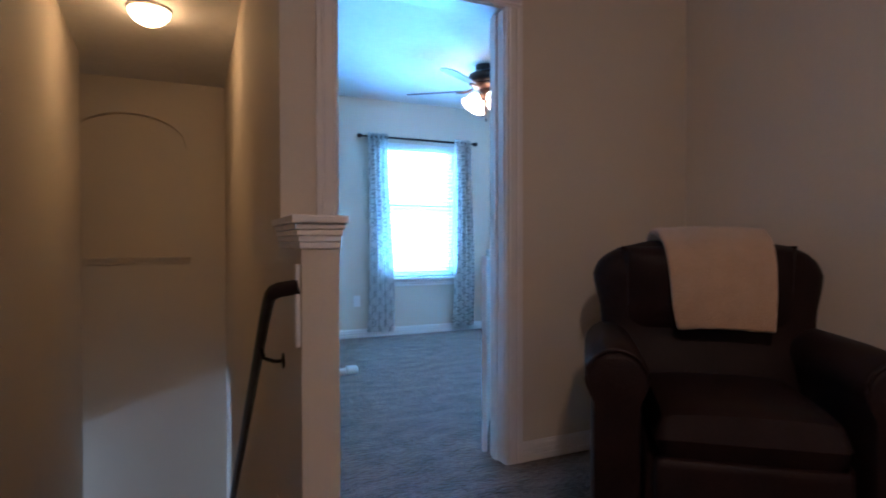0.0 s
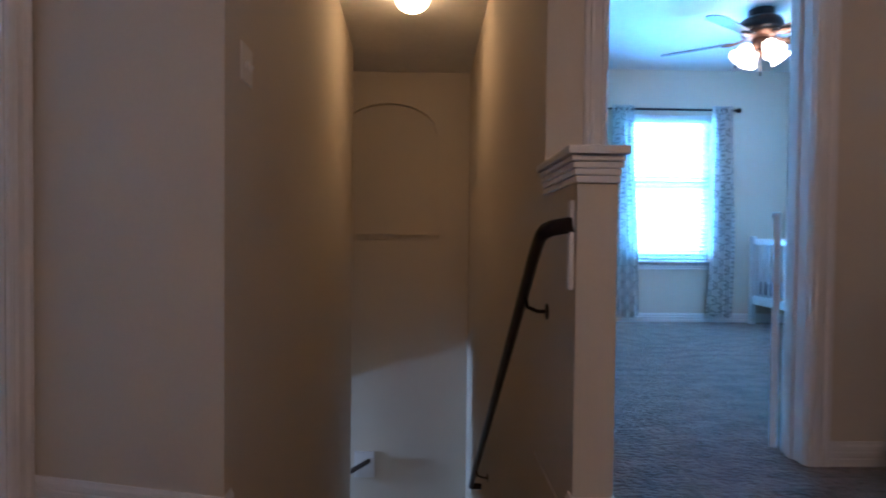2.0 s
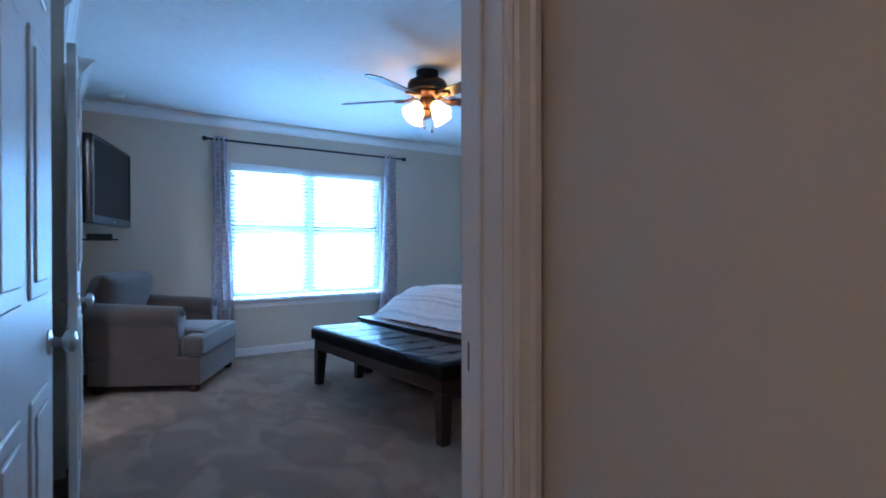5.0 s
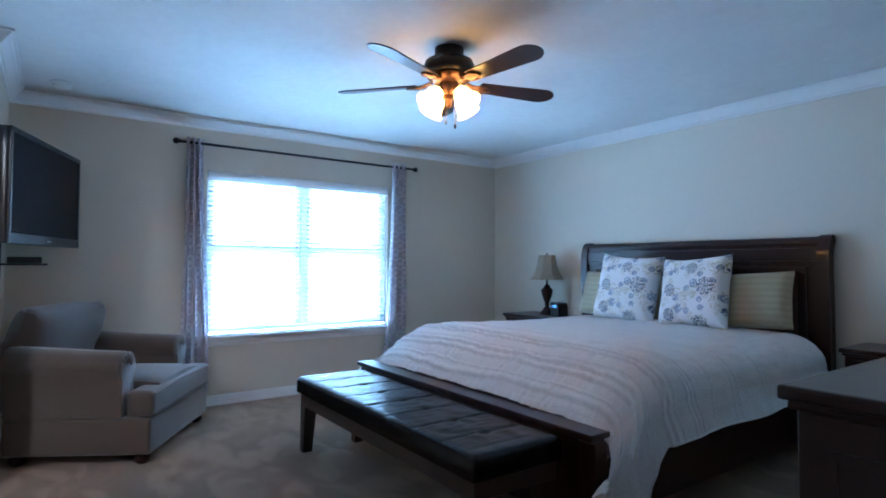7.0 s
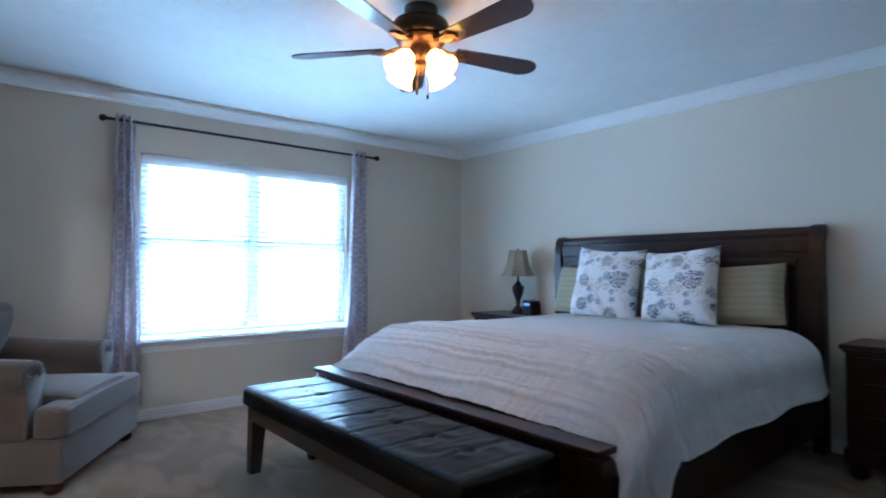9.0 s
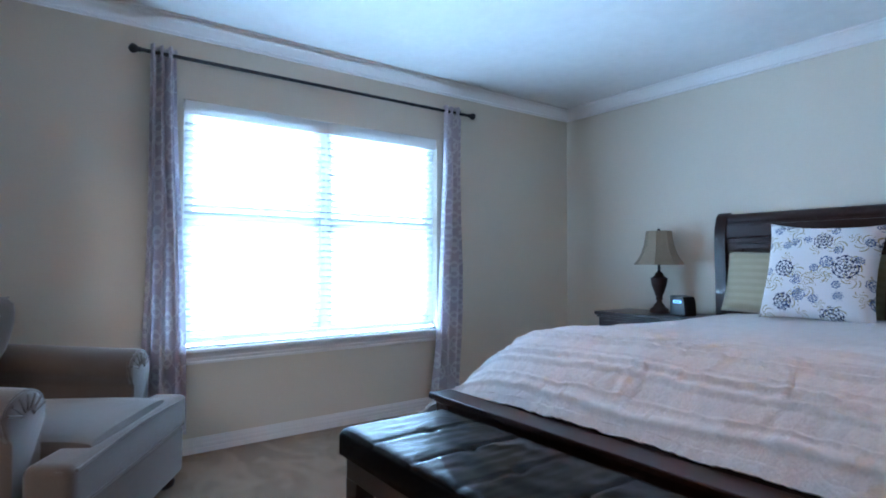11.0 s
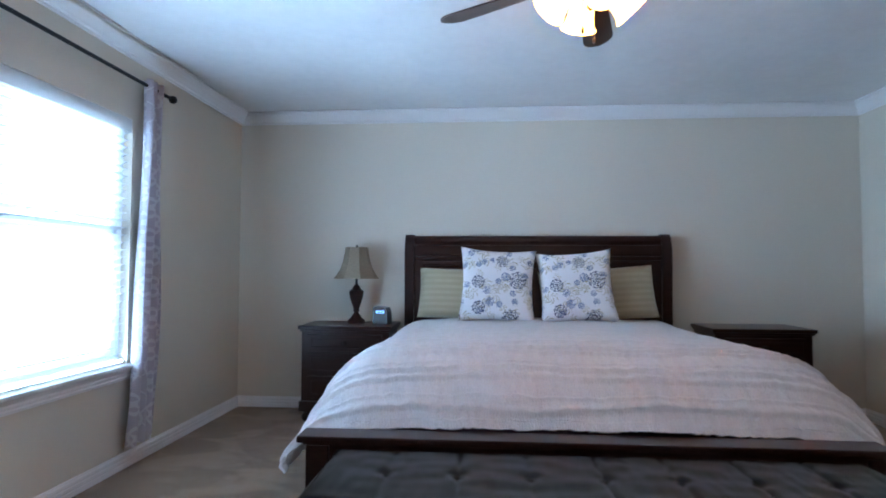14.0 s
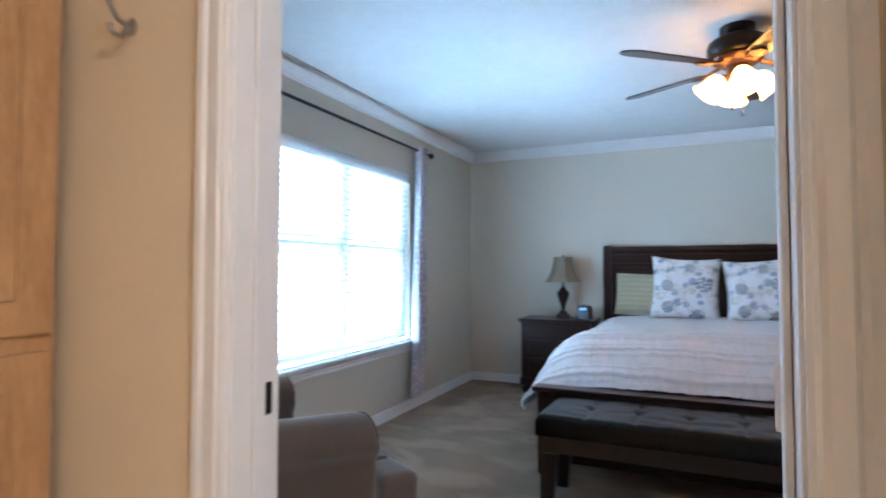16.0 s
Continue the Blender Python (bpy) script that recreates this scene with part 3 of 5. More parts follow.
def door_frame(name, label, origin, along, normal, width, height, depth):
    """Lining, stop and both casings of a doorway. origin: floor corner; along: across the opening; normal: into the first room."""
    o, a, nrm, up = Vector(origin), Vector(along), Vector(normal), Vector((0, 0, 1))
    th = thing(name, label, "door frame", kind="structure")

    def bar(pname, p0, p1, mat=TRIM):
        lo = [min(u, v) for u, v in zip(p0, p1)]
        hi = [max(u, v) for u, v in zip(p0, p1)]
        part(pname, boxes((lo[0], hi[0], lo[1], hi[1], lo[2], hi[2]), bevel=0.002, seg=1), mat, th)

    d, w = depth + 0.004, width
    bar("jamb", o - a * 0.02 + nrm * 0.002, o - nrm * (d - 0.002) + up * height)
    bar("jamb", o + a * w + nrm * 0.002, o + a * (w + 0.02) - nrm * (d - 0.002) + up * height)
    bar("head_jamb", o - a * 0.02 + nrm * 0.002 + up * height, o + a * (w + 0.02) - nrm * (d - 0.002) + up * (height + 0.019))
    bar("stop", o + a * 0.001 - nrm * 0.05, o + a * 0.012 - nrm * 0.085 + up * (height - 0.001))
    bar("stop", o + a * (w - 0.012) - nrm * 0.05, o + a * (w - 0.001) - nrm * 0.085 + up * (height - 0.001))
    for face, dirn in ((o, nrm), (o - nrm * depth, -nrm)):
        for base, out in ((face - a * 0.006, -a), (face + a * (w + 0.006), a)):
            part("casing", extrude_profile(CASING, height + 0.006, basis(base, out, dirn, up)), TRIM, th)
        part("head_casing", extrude_profile(CASING, w + 0.176, basis(face - a * 0.088 + up * (height + 0.006), up, dirn, a)), TRIM, th)
    return th


def plate(th, name, c, size, mat, label=""):
    return part(name, boxes(tuple(v for p, s in zip(c, size) for v in (p - s / 2, p + s / 2)), bevel=0.0015, seg=1), mat, th, label)


d1 = door_frame("door_1", "white painted bedroom doorway with ridged casing", (-1.52, DOOR_Y0, 0), (0, 1, 0), (1, 0, 0), DOOR_Y1 - DOOR_Y0, DOOR_H, 0.12)
plate(d1, "strike_plate", (-1.606, DOOR_Y1 - 0.001, 0.93), (0.03, 0.004, 0.06), BRONZE, "dark metal strike plate")
d2 = door_frame("door_2", "white painted bathroom doorway with ridged casing", (BATH_X0, 0.668, 0), (1, 0, 0), (0, -1, 0), BATH_X1 - BATH_X0, DOOR_H, 0.132)
plate(d2, "strike_plate", (BATH_X0 + 0.001, 0.76, 0.93), (0.004, 0.045, 0.07), BRONZE, "dark metal strike plate")
d3 = door_frame("door_3", "white painted nursery doorway with ridged casing", (NUR_X0, 1.82, 0), (1, 0, 0), (0, -1, 0), NUR_X1 - NUR_X0, DOOR_H, 0.12)


def hinge(th, at):
    part("hinge", move(boxes((-0.03, 0.03, -0.002, 0.002, -0.045, 0.045), bevel=0.001, seg=1), at), TRIM, th, "painted over butt hinge")
    part("hinge_pin", move(lathe([(0.006, -0.05), (0.007, -0.045), (0.007, 0.045), (0.006, 0.05)], 10), at @ pose(0, 0.006, 0)), TRIM, th)


for z in (0.25, 1.02, 1.8):
    hinge(d2, pose(BATH_X1 - 0.003, 0.785, z, 0, 0, 90))
    hinge(d1, pose(-1.625, DOOR_Y0 + 0.003, z))


def door_leaf(name, label, width, at):
    """A panelled door; local x runs from the hinge, y is its thickness."""
    th = thing(name, label, "door", at)
    bm = boxes((0, width, -0.0175, 0.0175, 0.01, 2.015), bevel=0.003, seg=1)
    part("leaf", bm, TRIM, th)
    cols = ((0.11, width / 2 - 0.05), (width / 2 + 0.05, width - 0.11))
    for x0, x1 in cols:
        for z0, z1 in ((0.22, 0.85), (1.05, 1.6), (1.7, 1.9)):
            for s in (1, -1):
                y = s * 0.0175
                b = bmesh.new()
                box(b, x0, x1, min(y, y + s * 0.006), max(y, y + s * 0.006), z0, z1, bevel=0.005, seg=1)
                box(b, x0 + 0.035, x1 - 0.035, min(y + s * 0.006, y + s * 0.011), max(y + s * 0.006, y + s * 0.011), z0 + 0.035, z1 - 0.035, bevel=0.004, seg=1)
                part("panel", b, TRIM, th)
    for s in (1, -1):
        knob = lathe([(0.03, 0.0175), (0.03, 0.022), (0.012, 0.026), (0.011, 0.045), (0.024, 0.052), (0.028, 0.062), (0.024, 0.072), (0.008, 0.078)], 20)
        part("door_knob", move(knob, pose(width - 0.065, 0, 0.93, -90 * s)), NICKEL, th, "satin nickel knob", True)
    return th


door_leaf("bedroom_door", "white panelled bedroom door standing open", 0.76, pose(-1.66, DOOR_Y0 - 0.022, 0, 0, 0, 172.4))
door_leaf("bathroom_door", "white panelled bathroom door standing open against the bedroom wall", 0.76, pose(BATH_X1 + 0.03, 0.856, 0, 0, 0, -3.5))


def sash_window(name, label, units, plane_x, y0, y1, z0, z1, turn=None):
    """A double-hung window with its sill and apron; built in the x plane, room side at plus x."""
    th = thing(name, label, "window", turn, kind="structure")
    w = (y1 - y0) / units
    zm = (z0 + z1) / 2 + 0.02
    x0, x1 = plane_x - 0.11, plane_x - 0.05
    fr = part("window_frame", boxes((x0, x1, y0, y0 + 0.04, z0, z1), (x0, x1, y1 - 0.04, y1, z0, z1), (x0, x1, y0 + 0.04, y1 - 0.04, z0, z0 + 0.05), (x0, x1, y0 + 0.04, y1 - 0.04, z1 - 0.04, z1), bevel=0.004, seg=1), VINYL, th)
    for k in range(units):
        a, b = y0 + k * w, y0 + (k + 1) * w
        if k:
            part("mullion", boxes((x0, x1 + 0.01, a - 0.035, a + 0.035, z0 + 0.051, z1 - 0.041), bevel=0.004, seg=1), VINYL, th)
        lo = a + (0.036 if k else 0.041)
        hi = b - (0.036 if k < units - 1 else 0.041)
        part("meeting_rail", boxes((x0 + 0.01, x1 - 0.008, lo, hi, zm - 0.017, zm + 0.017), bevel=0.004, seg=1), VINYL, th)
        for s0, s1 in ((z0 + 0.052, zm - 0.019), (zm + 0.019, z1 - 0.042)):
            part("sash", boxes((x0 + 0.012, x1 - 0.02, lo, lo + 0.028, s0, s1), (x0 + 0.012, x1 - 0.02, hi - 0.028, hi, s0, s1), (x0 + 0.012, x1 - 0.02, lo + 0.028, hi - 0.028, s0, s0 + 0.028), (x0 + 0.012, x1 - 0.02, lo + 0.028, hi - 0.028, s1 - 0.02, s1)), VINYL, th)
            pane = part("pane", boxes((x0 + 0.024, x0 + 0.028, lo + 0.02, hi - 0.02, s0 + 0.02, s1 - 0.015)), GLASS, th)
            pane.visible_shadow = False
    part("window_sill", boxes((x1, plane_x + 0.045, y0 - 0.06, y1 + 0.06, z0 - 0.022, z0 - 0.001), bevel=0.006), TRIM, th)
    bm = bmesh.new()
    prof = [(0, 0), (0.018, 0.0), (0.018, 0.012), (0.013, 0.018), (0.015, 0.03), (0.012, 0.04), (0.02, 0.058), (0.026, 0.066), (0, 0.066)]
    extrude_profile(prof, y1 - y0 + 0.08, basis((plane_x, y0 - 0.04, z0 - 0.089), (1, 0, 0), (0, 0, 1), (0, 1, 0)), bm)
    part("apron", bm, TRIM, th)
    return th


sash_window("window_1", "wide white twin double-hung window", 2, -6.7, WIN_Y0, WIN_Y1, WIN_Z0, WIN_Z1)
TURN_N = basis((0, 0, 0), (0, -1, 0), (1, 0, 0), (0, 0, 1))
# nursery window: local +x points to -y, local y runs along +x
sash_window("window_2", "white double-hung nursery window", 1, -5.31, NW_X0, NW_X1, NW_Z0, NW_Z1, TURN_N)


def blind(name, label, y0, y1, z0, z1, x, turn=None, bottom=None):
    th = thing(name, label, "window blind", turn, group="window blinds")
    part("headrail", boxes((x - 0.03, x + 0.03, y0, y1, z1 - 0.05, z1 - 0.002), bevel=0.004, seg=1), SLAT, th)
    part("valance", boxes((x + 0.031, x + 0.037, y0 - 0.006, y1 + 0.006, z1 - 0.085, z1 - 0.002), bevel=0.002, seg=1), SLAT, th)
    low = bottom or z0 + 0.012
    part("bottom_rail", boxes((x - 0.025, x + 0.025, y0, y1, low, low + 0.018), bevel=0.004, seg=1), SLAT, th)
    base = bpy.data.meshes.new("slat")
    b = bmesh.new()
    prof = [(-0.025, -0.002), (-0.012, 0.0015), (0, 0.003), (0.012, 0.0015), (0.025, -0.002), (0.025, -0.0035), (0, 0.001), (-0.025, -0.0035)]
    extrude_profile(prof, y1 - y0 - 0.004, basis((0, 0, 0), (1, 0, 0), (0, 0, 1), (0, 1, 0)), b)
    bmesh.ops.recalc_face_normals(b, faces=b.faces)
    b.to_mesh(base)
    b.free()
    base.materials.append(SLAT)
    z = low + 0.045
    while z < z1 - 0.06:
        s = new("slat", base)
        s.parent = th
        s.matrix_basis = pose(x, y0 + 0.002, z, 0, -22, 0)
        z += 0.043
    for f in (0.18, 0.82):
        yy = y0 + f * (y1 - y0)
        part("ladder_cord", tube([(x + 0.027, yy, low), (x + 0.027, yy, z1 - 0.05)], 0.0012, 5), SLAT, th)
    return th


blind("window_blind", "white slatted blind lowered with open slats", WIN_Y0 + 0.012, 3.19, WIN_Z0, WIN_Z1, -6.735)
blind("window_blind", "white slatted blind lowered with open slats", 3.20, WIN_Y1 - 0.012, WIN_Z0, WIN_Z1, -6.735)
blind("window_blind", "white slatted nursery blind with open slats", NW_X0 + 0.012, NW_X1 - 0.012, NW_Z0, NW_Z1, -5.345, TURN_N)


def curtain(name, label, y0, y1, z0, z1, x, mat, folds, turn=None, flare=0.1, group="", lean=0.0):
    """A hanging panel with deep folds, gathered at the top."""
    th = thing(name, label, "curtain", turn, group=group)
    bm = bmesh.new()
    nu, nv = folds * 12, 26
    mid = (y0 + y1) / 2
    rng = random.Random(int(mid * 100))
    ph = [rng.uniform(-0.5, 0.5) for _ in range(6)]

    def at(u, v, off):
        amp = 0.035 + 0.012 * math.sin(7 * u + ph[0]) * (1 - v)
        spread = 1 + flare * (1 - v) ** 1.5
        y = mid + lean * (1 - v) ** 1.3 + (u - 0.5) * (y1 - y0) * spread + 0.01 * math.sin(5 * v + ph[1])
        xx = x + amp * math.sin(2 * math.pi * folds * u + 0.35 * math.sin(4 * (1 - v) + ph[2])) + 0.008 * math.sin(9 * v + 5 * u)
        return Vector((xx + off, y, z0 + (z1 - z0) * v + (0.006 * math.sin(6 * u + ph[3]) if v < 0.01 else 0)))

    outer = [[bm.verts.new(at(i / nu, j / nv, 0.0015)) for j in range(nv + 1)] for i in range(nu + 1)]
    inner = [[bm.verts.new(at(i / nu, j / nv, -0.0015)) for j in range(nv + 1)] for i in range(nu + 1)]
    for i in range(nu):
        for j in range(nv):
            bm.faces.new((outer[i][j], outer[i + 1][j], outer[i + 1][j + 1], outer[i][j + 1]))
            bm.faces.new((inner[i][j], inner[i][j + 1], inner[i + 1][j + 1], inner[i + 1][j]))
    for i in range(nu):
        bm.faces.new((outer[i][0], inner[i][0], inner[i + 1][0], outer[i + 1][0]))
        bm.faces.new((outer[i][nv], outer[i + 1][nv], inner[i + 1][nv], inner[i][nv]))
    for i in (0, nu):
        for j in range(nv):
            bm.faces.new((outer[i][j], outer[i][j + 1], inner[i][j + 1], inner[i][j]))
    part("cloth", bm, mat, th, smooth=True)
    for k in range(folds * 2):
        yy = y0 + (k + 0.5) / (folds * 2) * (y1 - y0)
        pts = [(x, yy + 0.012 * math.cos(a), z1 - 0.035 + 0.024 * math.sin(a)) for a in [2 * math.pi * q / 14 for q in range(15)]]
        part("grommet", tube([(p[0], p[1] * 0.35 + yy * 0.65, p[2]) for p in pts], 0.004, 6), NICKEL, th)
    return th


curtain("curtain", "lilac grey curtain panel with pale ring pattern beside the window", 2.125, 2.255, 0.13, 2.29, -6.63, CURTAIN, 3, flare=1.05, group="bedroom curtains")
curtain("curtain", "lilac grey curtain panel with pale ring pattern beside the window", 4.115, 4.275, 0.14, 2.29, -6.63, CURTAIN, 3, flare=0.7, group="bedroom curtains", lean=-0.07)
curtain("nursery_curtain", "white nursery curtain with a grey lattice print", 1.45, 1.66, 0.06, 2.13, -5.23, NURSERY_CURTAIN, 4, TURN_N, 0.45, "nursery curtains", 0.03)
curtain("nursery_curtain", "white nursery curtain with a grey lattice print", 2.44, 2.64, 0.06, 2.13, -5.23, NURSERY_CURTAIN, 4, TURN_N, 0.35, "nursery curtains")


def rod(name, label, y0, y1, z, x, mat, turn=None):
    th = thing(name, label, "curtain rod", turn)
    part("pole", tube([(x, y0, z), (x, y1, z)], 0.011, 12), mat, th)
    for y, s in ((y0, -1), (y1, 1)):
        fin = lathe([(0.012, 0), (0.016, 0.006), (0.012, 0.012), (0.02, 0.022), (0.026, 0.034), (0.024, 0.048), (0.014, 0.058), (0.004, 0.062)], 16)
        part("finial", move(fin, pose(x, y, z, -90 * s)), mat, th, smooth=True)
        part("bracket", tube([(x, y - s * 0.09, z - 0.012), (x - 0.03, y - s * 0.09, z - 0.016), (x - 0.068, y - s * 0.09, z - 0.016)], 0.006, 8), mat, th)
        part("bracket_plate", boxes((x - 0.07, x - 0.064, y - s * 0.09 - 0.012, y - s * 0.09 + 0.012, z - 0.045, z + 0.012), bevel=0.002, seg=1), mat, th)
    return th


rod("curtain_rod", "black metal curtain rod with knob finials", 2.07, 4.35, 2.25, -6.63, BLACK)
rod("nursery_curtain_rod", "thin dark nursery curtain rod", 1.39, 2.66, 2.095, -5.24, BRONZE, TURN_N)

# half wall at the stair head
hw = thing("stair_half_wall", "painted half wall with a moulded cap at the stair head", "half wall", kind="structure")
part("post", boxes((0.09, 0.205, 1.38, 1.8195, 0, 1.05)), WALL, hw)
part("cap", boxes((0.056, 0.232, 1.346, 1.819, 1.055, 1.08), bevel=0.006), TRIM, hw)
part("cap_moulding", boxes((0.068, 0.222, 1.358, 1.819, 1.037, 1.0545), (0.074, 0.217, 1.364, 1.819, 1.018, 1.0365), (0.079, 0.213, 1.368, 1.819, 0.999, 1.0175), (0.083, 0.21, 1.372, 1.819, 0.978, 0.9985), bevel=0.005), TRIM, hw)
part("post_base", sweep(BASE, [(0.205, 1.815), (0.205, 1.38), (0.09, 1.38), (0.09, 1.42)]), TRIM, hw)
part("post_edge_board", boxes((0.076, 0.0895, 1.40, 1.43, 0.675, 0.93), bevel=0.002, seg=1), TRIM, hw)

rail = thing("stair_handrail", "dark brown wooden stair handrail on metal brackets", "handrail")
part("rail", tube([(0.0885, 1.405, 0.862), (0.035, 1.435, 0.852), (0.015, 1.455, 0.842), (0.009, 1.485, 0.826), (0.009, 1.52, 0.807), (0.009, 1.60, 0.755), (0.009, 4.0, -1.055), (0.009, 4.04, -1.085)], 0.022, 10, squash=(0.85, 1.1)), RAIL_WOOD, rail, smooth=True)
part("rail_end", tube([(0.009, 4.03, -1.08), (0.088, 4.06, -1.1)], 0.024, 10), ESPRESSO, rail)
for y in (1.75, 3.6):
    z = 0.755 - (y - 1.60) * 0.754
    part("bracket", tube([(0.009, y, z - 0.02), (0.02, y, z - 0.06), (0.055, y, z - 0.075), (0.088, y, z - 0.075)], 0.007, 8), BLACK, rail)
    part("bracket_plate", move(lathe([(0.028, 0), (0.028, 0.004), (0.012, 0.008)], 14), pose(0.0895, y, z - 0.075, 0, -90, 0)), BLACK, rail)
low = thing("lower_handrail", "dark end of a handrail on a white backing board", "handrail")
part("board", boxes((-1.12, -0.9, 5.775, 5.7995, -1.78, -1.5), bevel=0.004), TRIM, low)
part("rail", tube([(-1.3, 5.72, -1.78), (-1.06, 5.72, -1.64), (-1.0, 5.72, -1.605), (-0.97, 5.76, -1.6), (-0.965, 5.775, -1.6)], 0.026, 10), ESPRESSO, low, smooth=True)

sw = thing("light_switch", "white double light switch on the stair wall", "light switch", basis((-0.8965, 1.525, 1.35), (-0.0477, 0.9989, 0), (0, 0, 1), (0.9989, 0.0477, 0)))
part("switch_plate", boxes((0, 0.115, -0.058, 0.058, 0.0, 0.006), bevel=0.002), WHITEWARE, sw)
for x in (0.036, 0.081):
    part("toggle", move(boxes((-0.005, 0.005, -0.01, 0.01, 0.004, 0.018), bevel=0.002, seg=1), pose(x, 0, 0, 25)), WHITEWARE, sw)

dome = thing("stair_ceiling_light", "lit white glass dome light on the stair ceiling", "ceiling light", pose(-0.47, 3.93, HALL_Z))
part("base", lathe([(0.13, -0.02), (0.14, -0.012), (0.14, -0.0005)], 28), WHITEWARE, dome)
part("glass_dome", lathe([(0.001, -0.115), (0.05, -0.11), (0.095, -0.085), (0.125, -0.045), (0.13, -0.02)], 28), DOME, dome, smooth=True)

# added dome, out of view, placed to fill the landing with warm light
dome2 = thing("hall_fill_light", "unseen white glass dome light added to brighten the landing", "ceiling light", pose(0.1, -0.65, HALL_Z))
part("base", lathe([(0.13, -0.02), (0.14, -0.012), (0.14, -0.0005)], 28), WHITEWARE, dome2)
part("glass_dome", lathe([(0.001, -0.115), (0.05, -0.11), (0.095, -0.085), (0.125, -0.045), (0.13, -0.02)], 28), HALL_FILL_DOME, dome2, smooth=True)


# ---- bedroom things ----
BX0, BX1 = -5.30, -3.13          # outer sides of the bed
bed = thing("sleigh_bed", "dark cherry wooden sleigh bed made up with white bedding", "bed")


def sleigh_post(x):
    """A curved post of the headboard that leans back at the top."""
    prof = [(5.455, 0.0), (5.455, 0.7), (5.45, 1.0), (5.44, 1.2), (5.445, 1.33), (5.47, 1.41), (5.5, 1.44), (5.53, 1.447), (5.555, 1.43), (5.56, 1.40), (5.545, 1.37), (5.525, 1.33), (5.52, 1.2), (5.53, 1.0), (5.535, 0.7), (5.535, 0.0)]
    return extrude_profile(prof, 0.075, basis((x, 0, 0), (0, 1, 0), (0, 0, 1), (1, 0, 0)))


for x in (BX0 + 0.04, BX1 - 0.085):
    part("headboard_post", sleigh_post(x), WOOD, bed, smooth=True)
HX0, HX1 = BX0 + 0.115, BX1 - 0.085
part("headboard_panel", boxes((HX0, HX1, 5.475, 5.515, 0.3, 1.37)), WOOD, bed)
part("headboard_roll", tube([(HX0 - 0.002, 5.512, 1.395), (HX1 + 0.002, 5.512, 1.395)], 0.04, 16, squash=(1.0, 1.0)), WOOD, bed, smooth=True)
part("headboard_rail", boxes((HX0, HX1, 5.452, 5.4745, 1.27, 1.355), (HX0, HX1, 5.458, 5.4745, 1.235, 1.268), bevel=0.006), WOOD, bed)
mid = (HX0 + HX1) / 2
for a, b in ((HX0 + 0.07, HX0 + 0.62), (mid - 0.36, mid + 0.36), (HX1 - 0.62, HX1 - 0.07)):
    fr = boxes((a, b, 5.452, 5.4745, 1.19, 1.225), (a, a + 0.04, 5.452, 5.4745, 0.55, 1.19), (b - 0.04, b, 5.452, 5.4745, 0.55, 1.19), bevel=0.006)
    p = part("panel_frame", fr, WOOD, bed)
    part("panel_field", boxes((a + 0.06, b - 0.06, 5.462, 5.4745, 0.55, 1.17), bevel=0.008), material("cherry_panel", (0.085, 0.028, 0.018), 0.3, second=(0.05, 0.017, 0.011), grain=26, stretch=(1, 1, 6), coat=0.3), bed, "redder cherry panel")
for x0, x1 in ((BX0 + 0.02, BX0 + 0.055), (BX1 - 0.055, BX1 - 0.02)):
    part("side_rail", boxes((x0, x1, 3.16, 5.455, 0.14, 0.40), bevel=0.006), WOOD, bed)
part("footboard", boxes((BX0 + 0.03, BX1 - 0.03, 3.10, 3.15, 0.08, 0.475), bevel=0.004), WOOD, bed)
part("footboard_cap", boxes((BX0 - 0.03, BX1 - 0.022, 3.065, 3.19, 0.487, 0.513), (BX0 - 0.01, BX1 - 0.04, 3.08, 3.175, 0.4755, 0.4865), bevel=0.006), WOOD, bed)
for x in (BX0 + 0.0, BX1 - 0.11):
    part("footboard_post", boxes((x, x + 0.09, 3.085, 3.165, 0.0, 0.4745), bevel=0.006), WOOD, bed)
part("mattress", boxes((BX0 + 0.1, BX1 - 0.1, 3.25, 5.44, 0.3, 0.53), bevel=0.03, seg=3), SHEET, bed, "lilac grey covered mattress", True)


RUFFLES = (3.235, 3.345, 3.385, 3.50, 3.545)
TUCKS = (3.28, 3.43, 3.61, 3.70, 3.735, 3.77, 3.92, 4.12, 4.17, 4.45)


def row_wave(u, row):
    """How far a sewn row strays from its line."""
    return row + 0.02 * noise.noise((u * 5, row * 7, 0)) + 0.006 * noise.noise((u * 28, row * 5, 3))


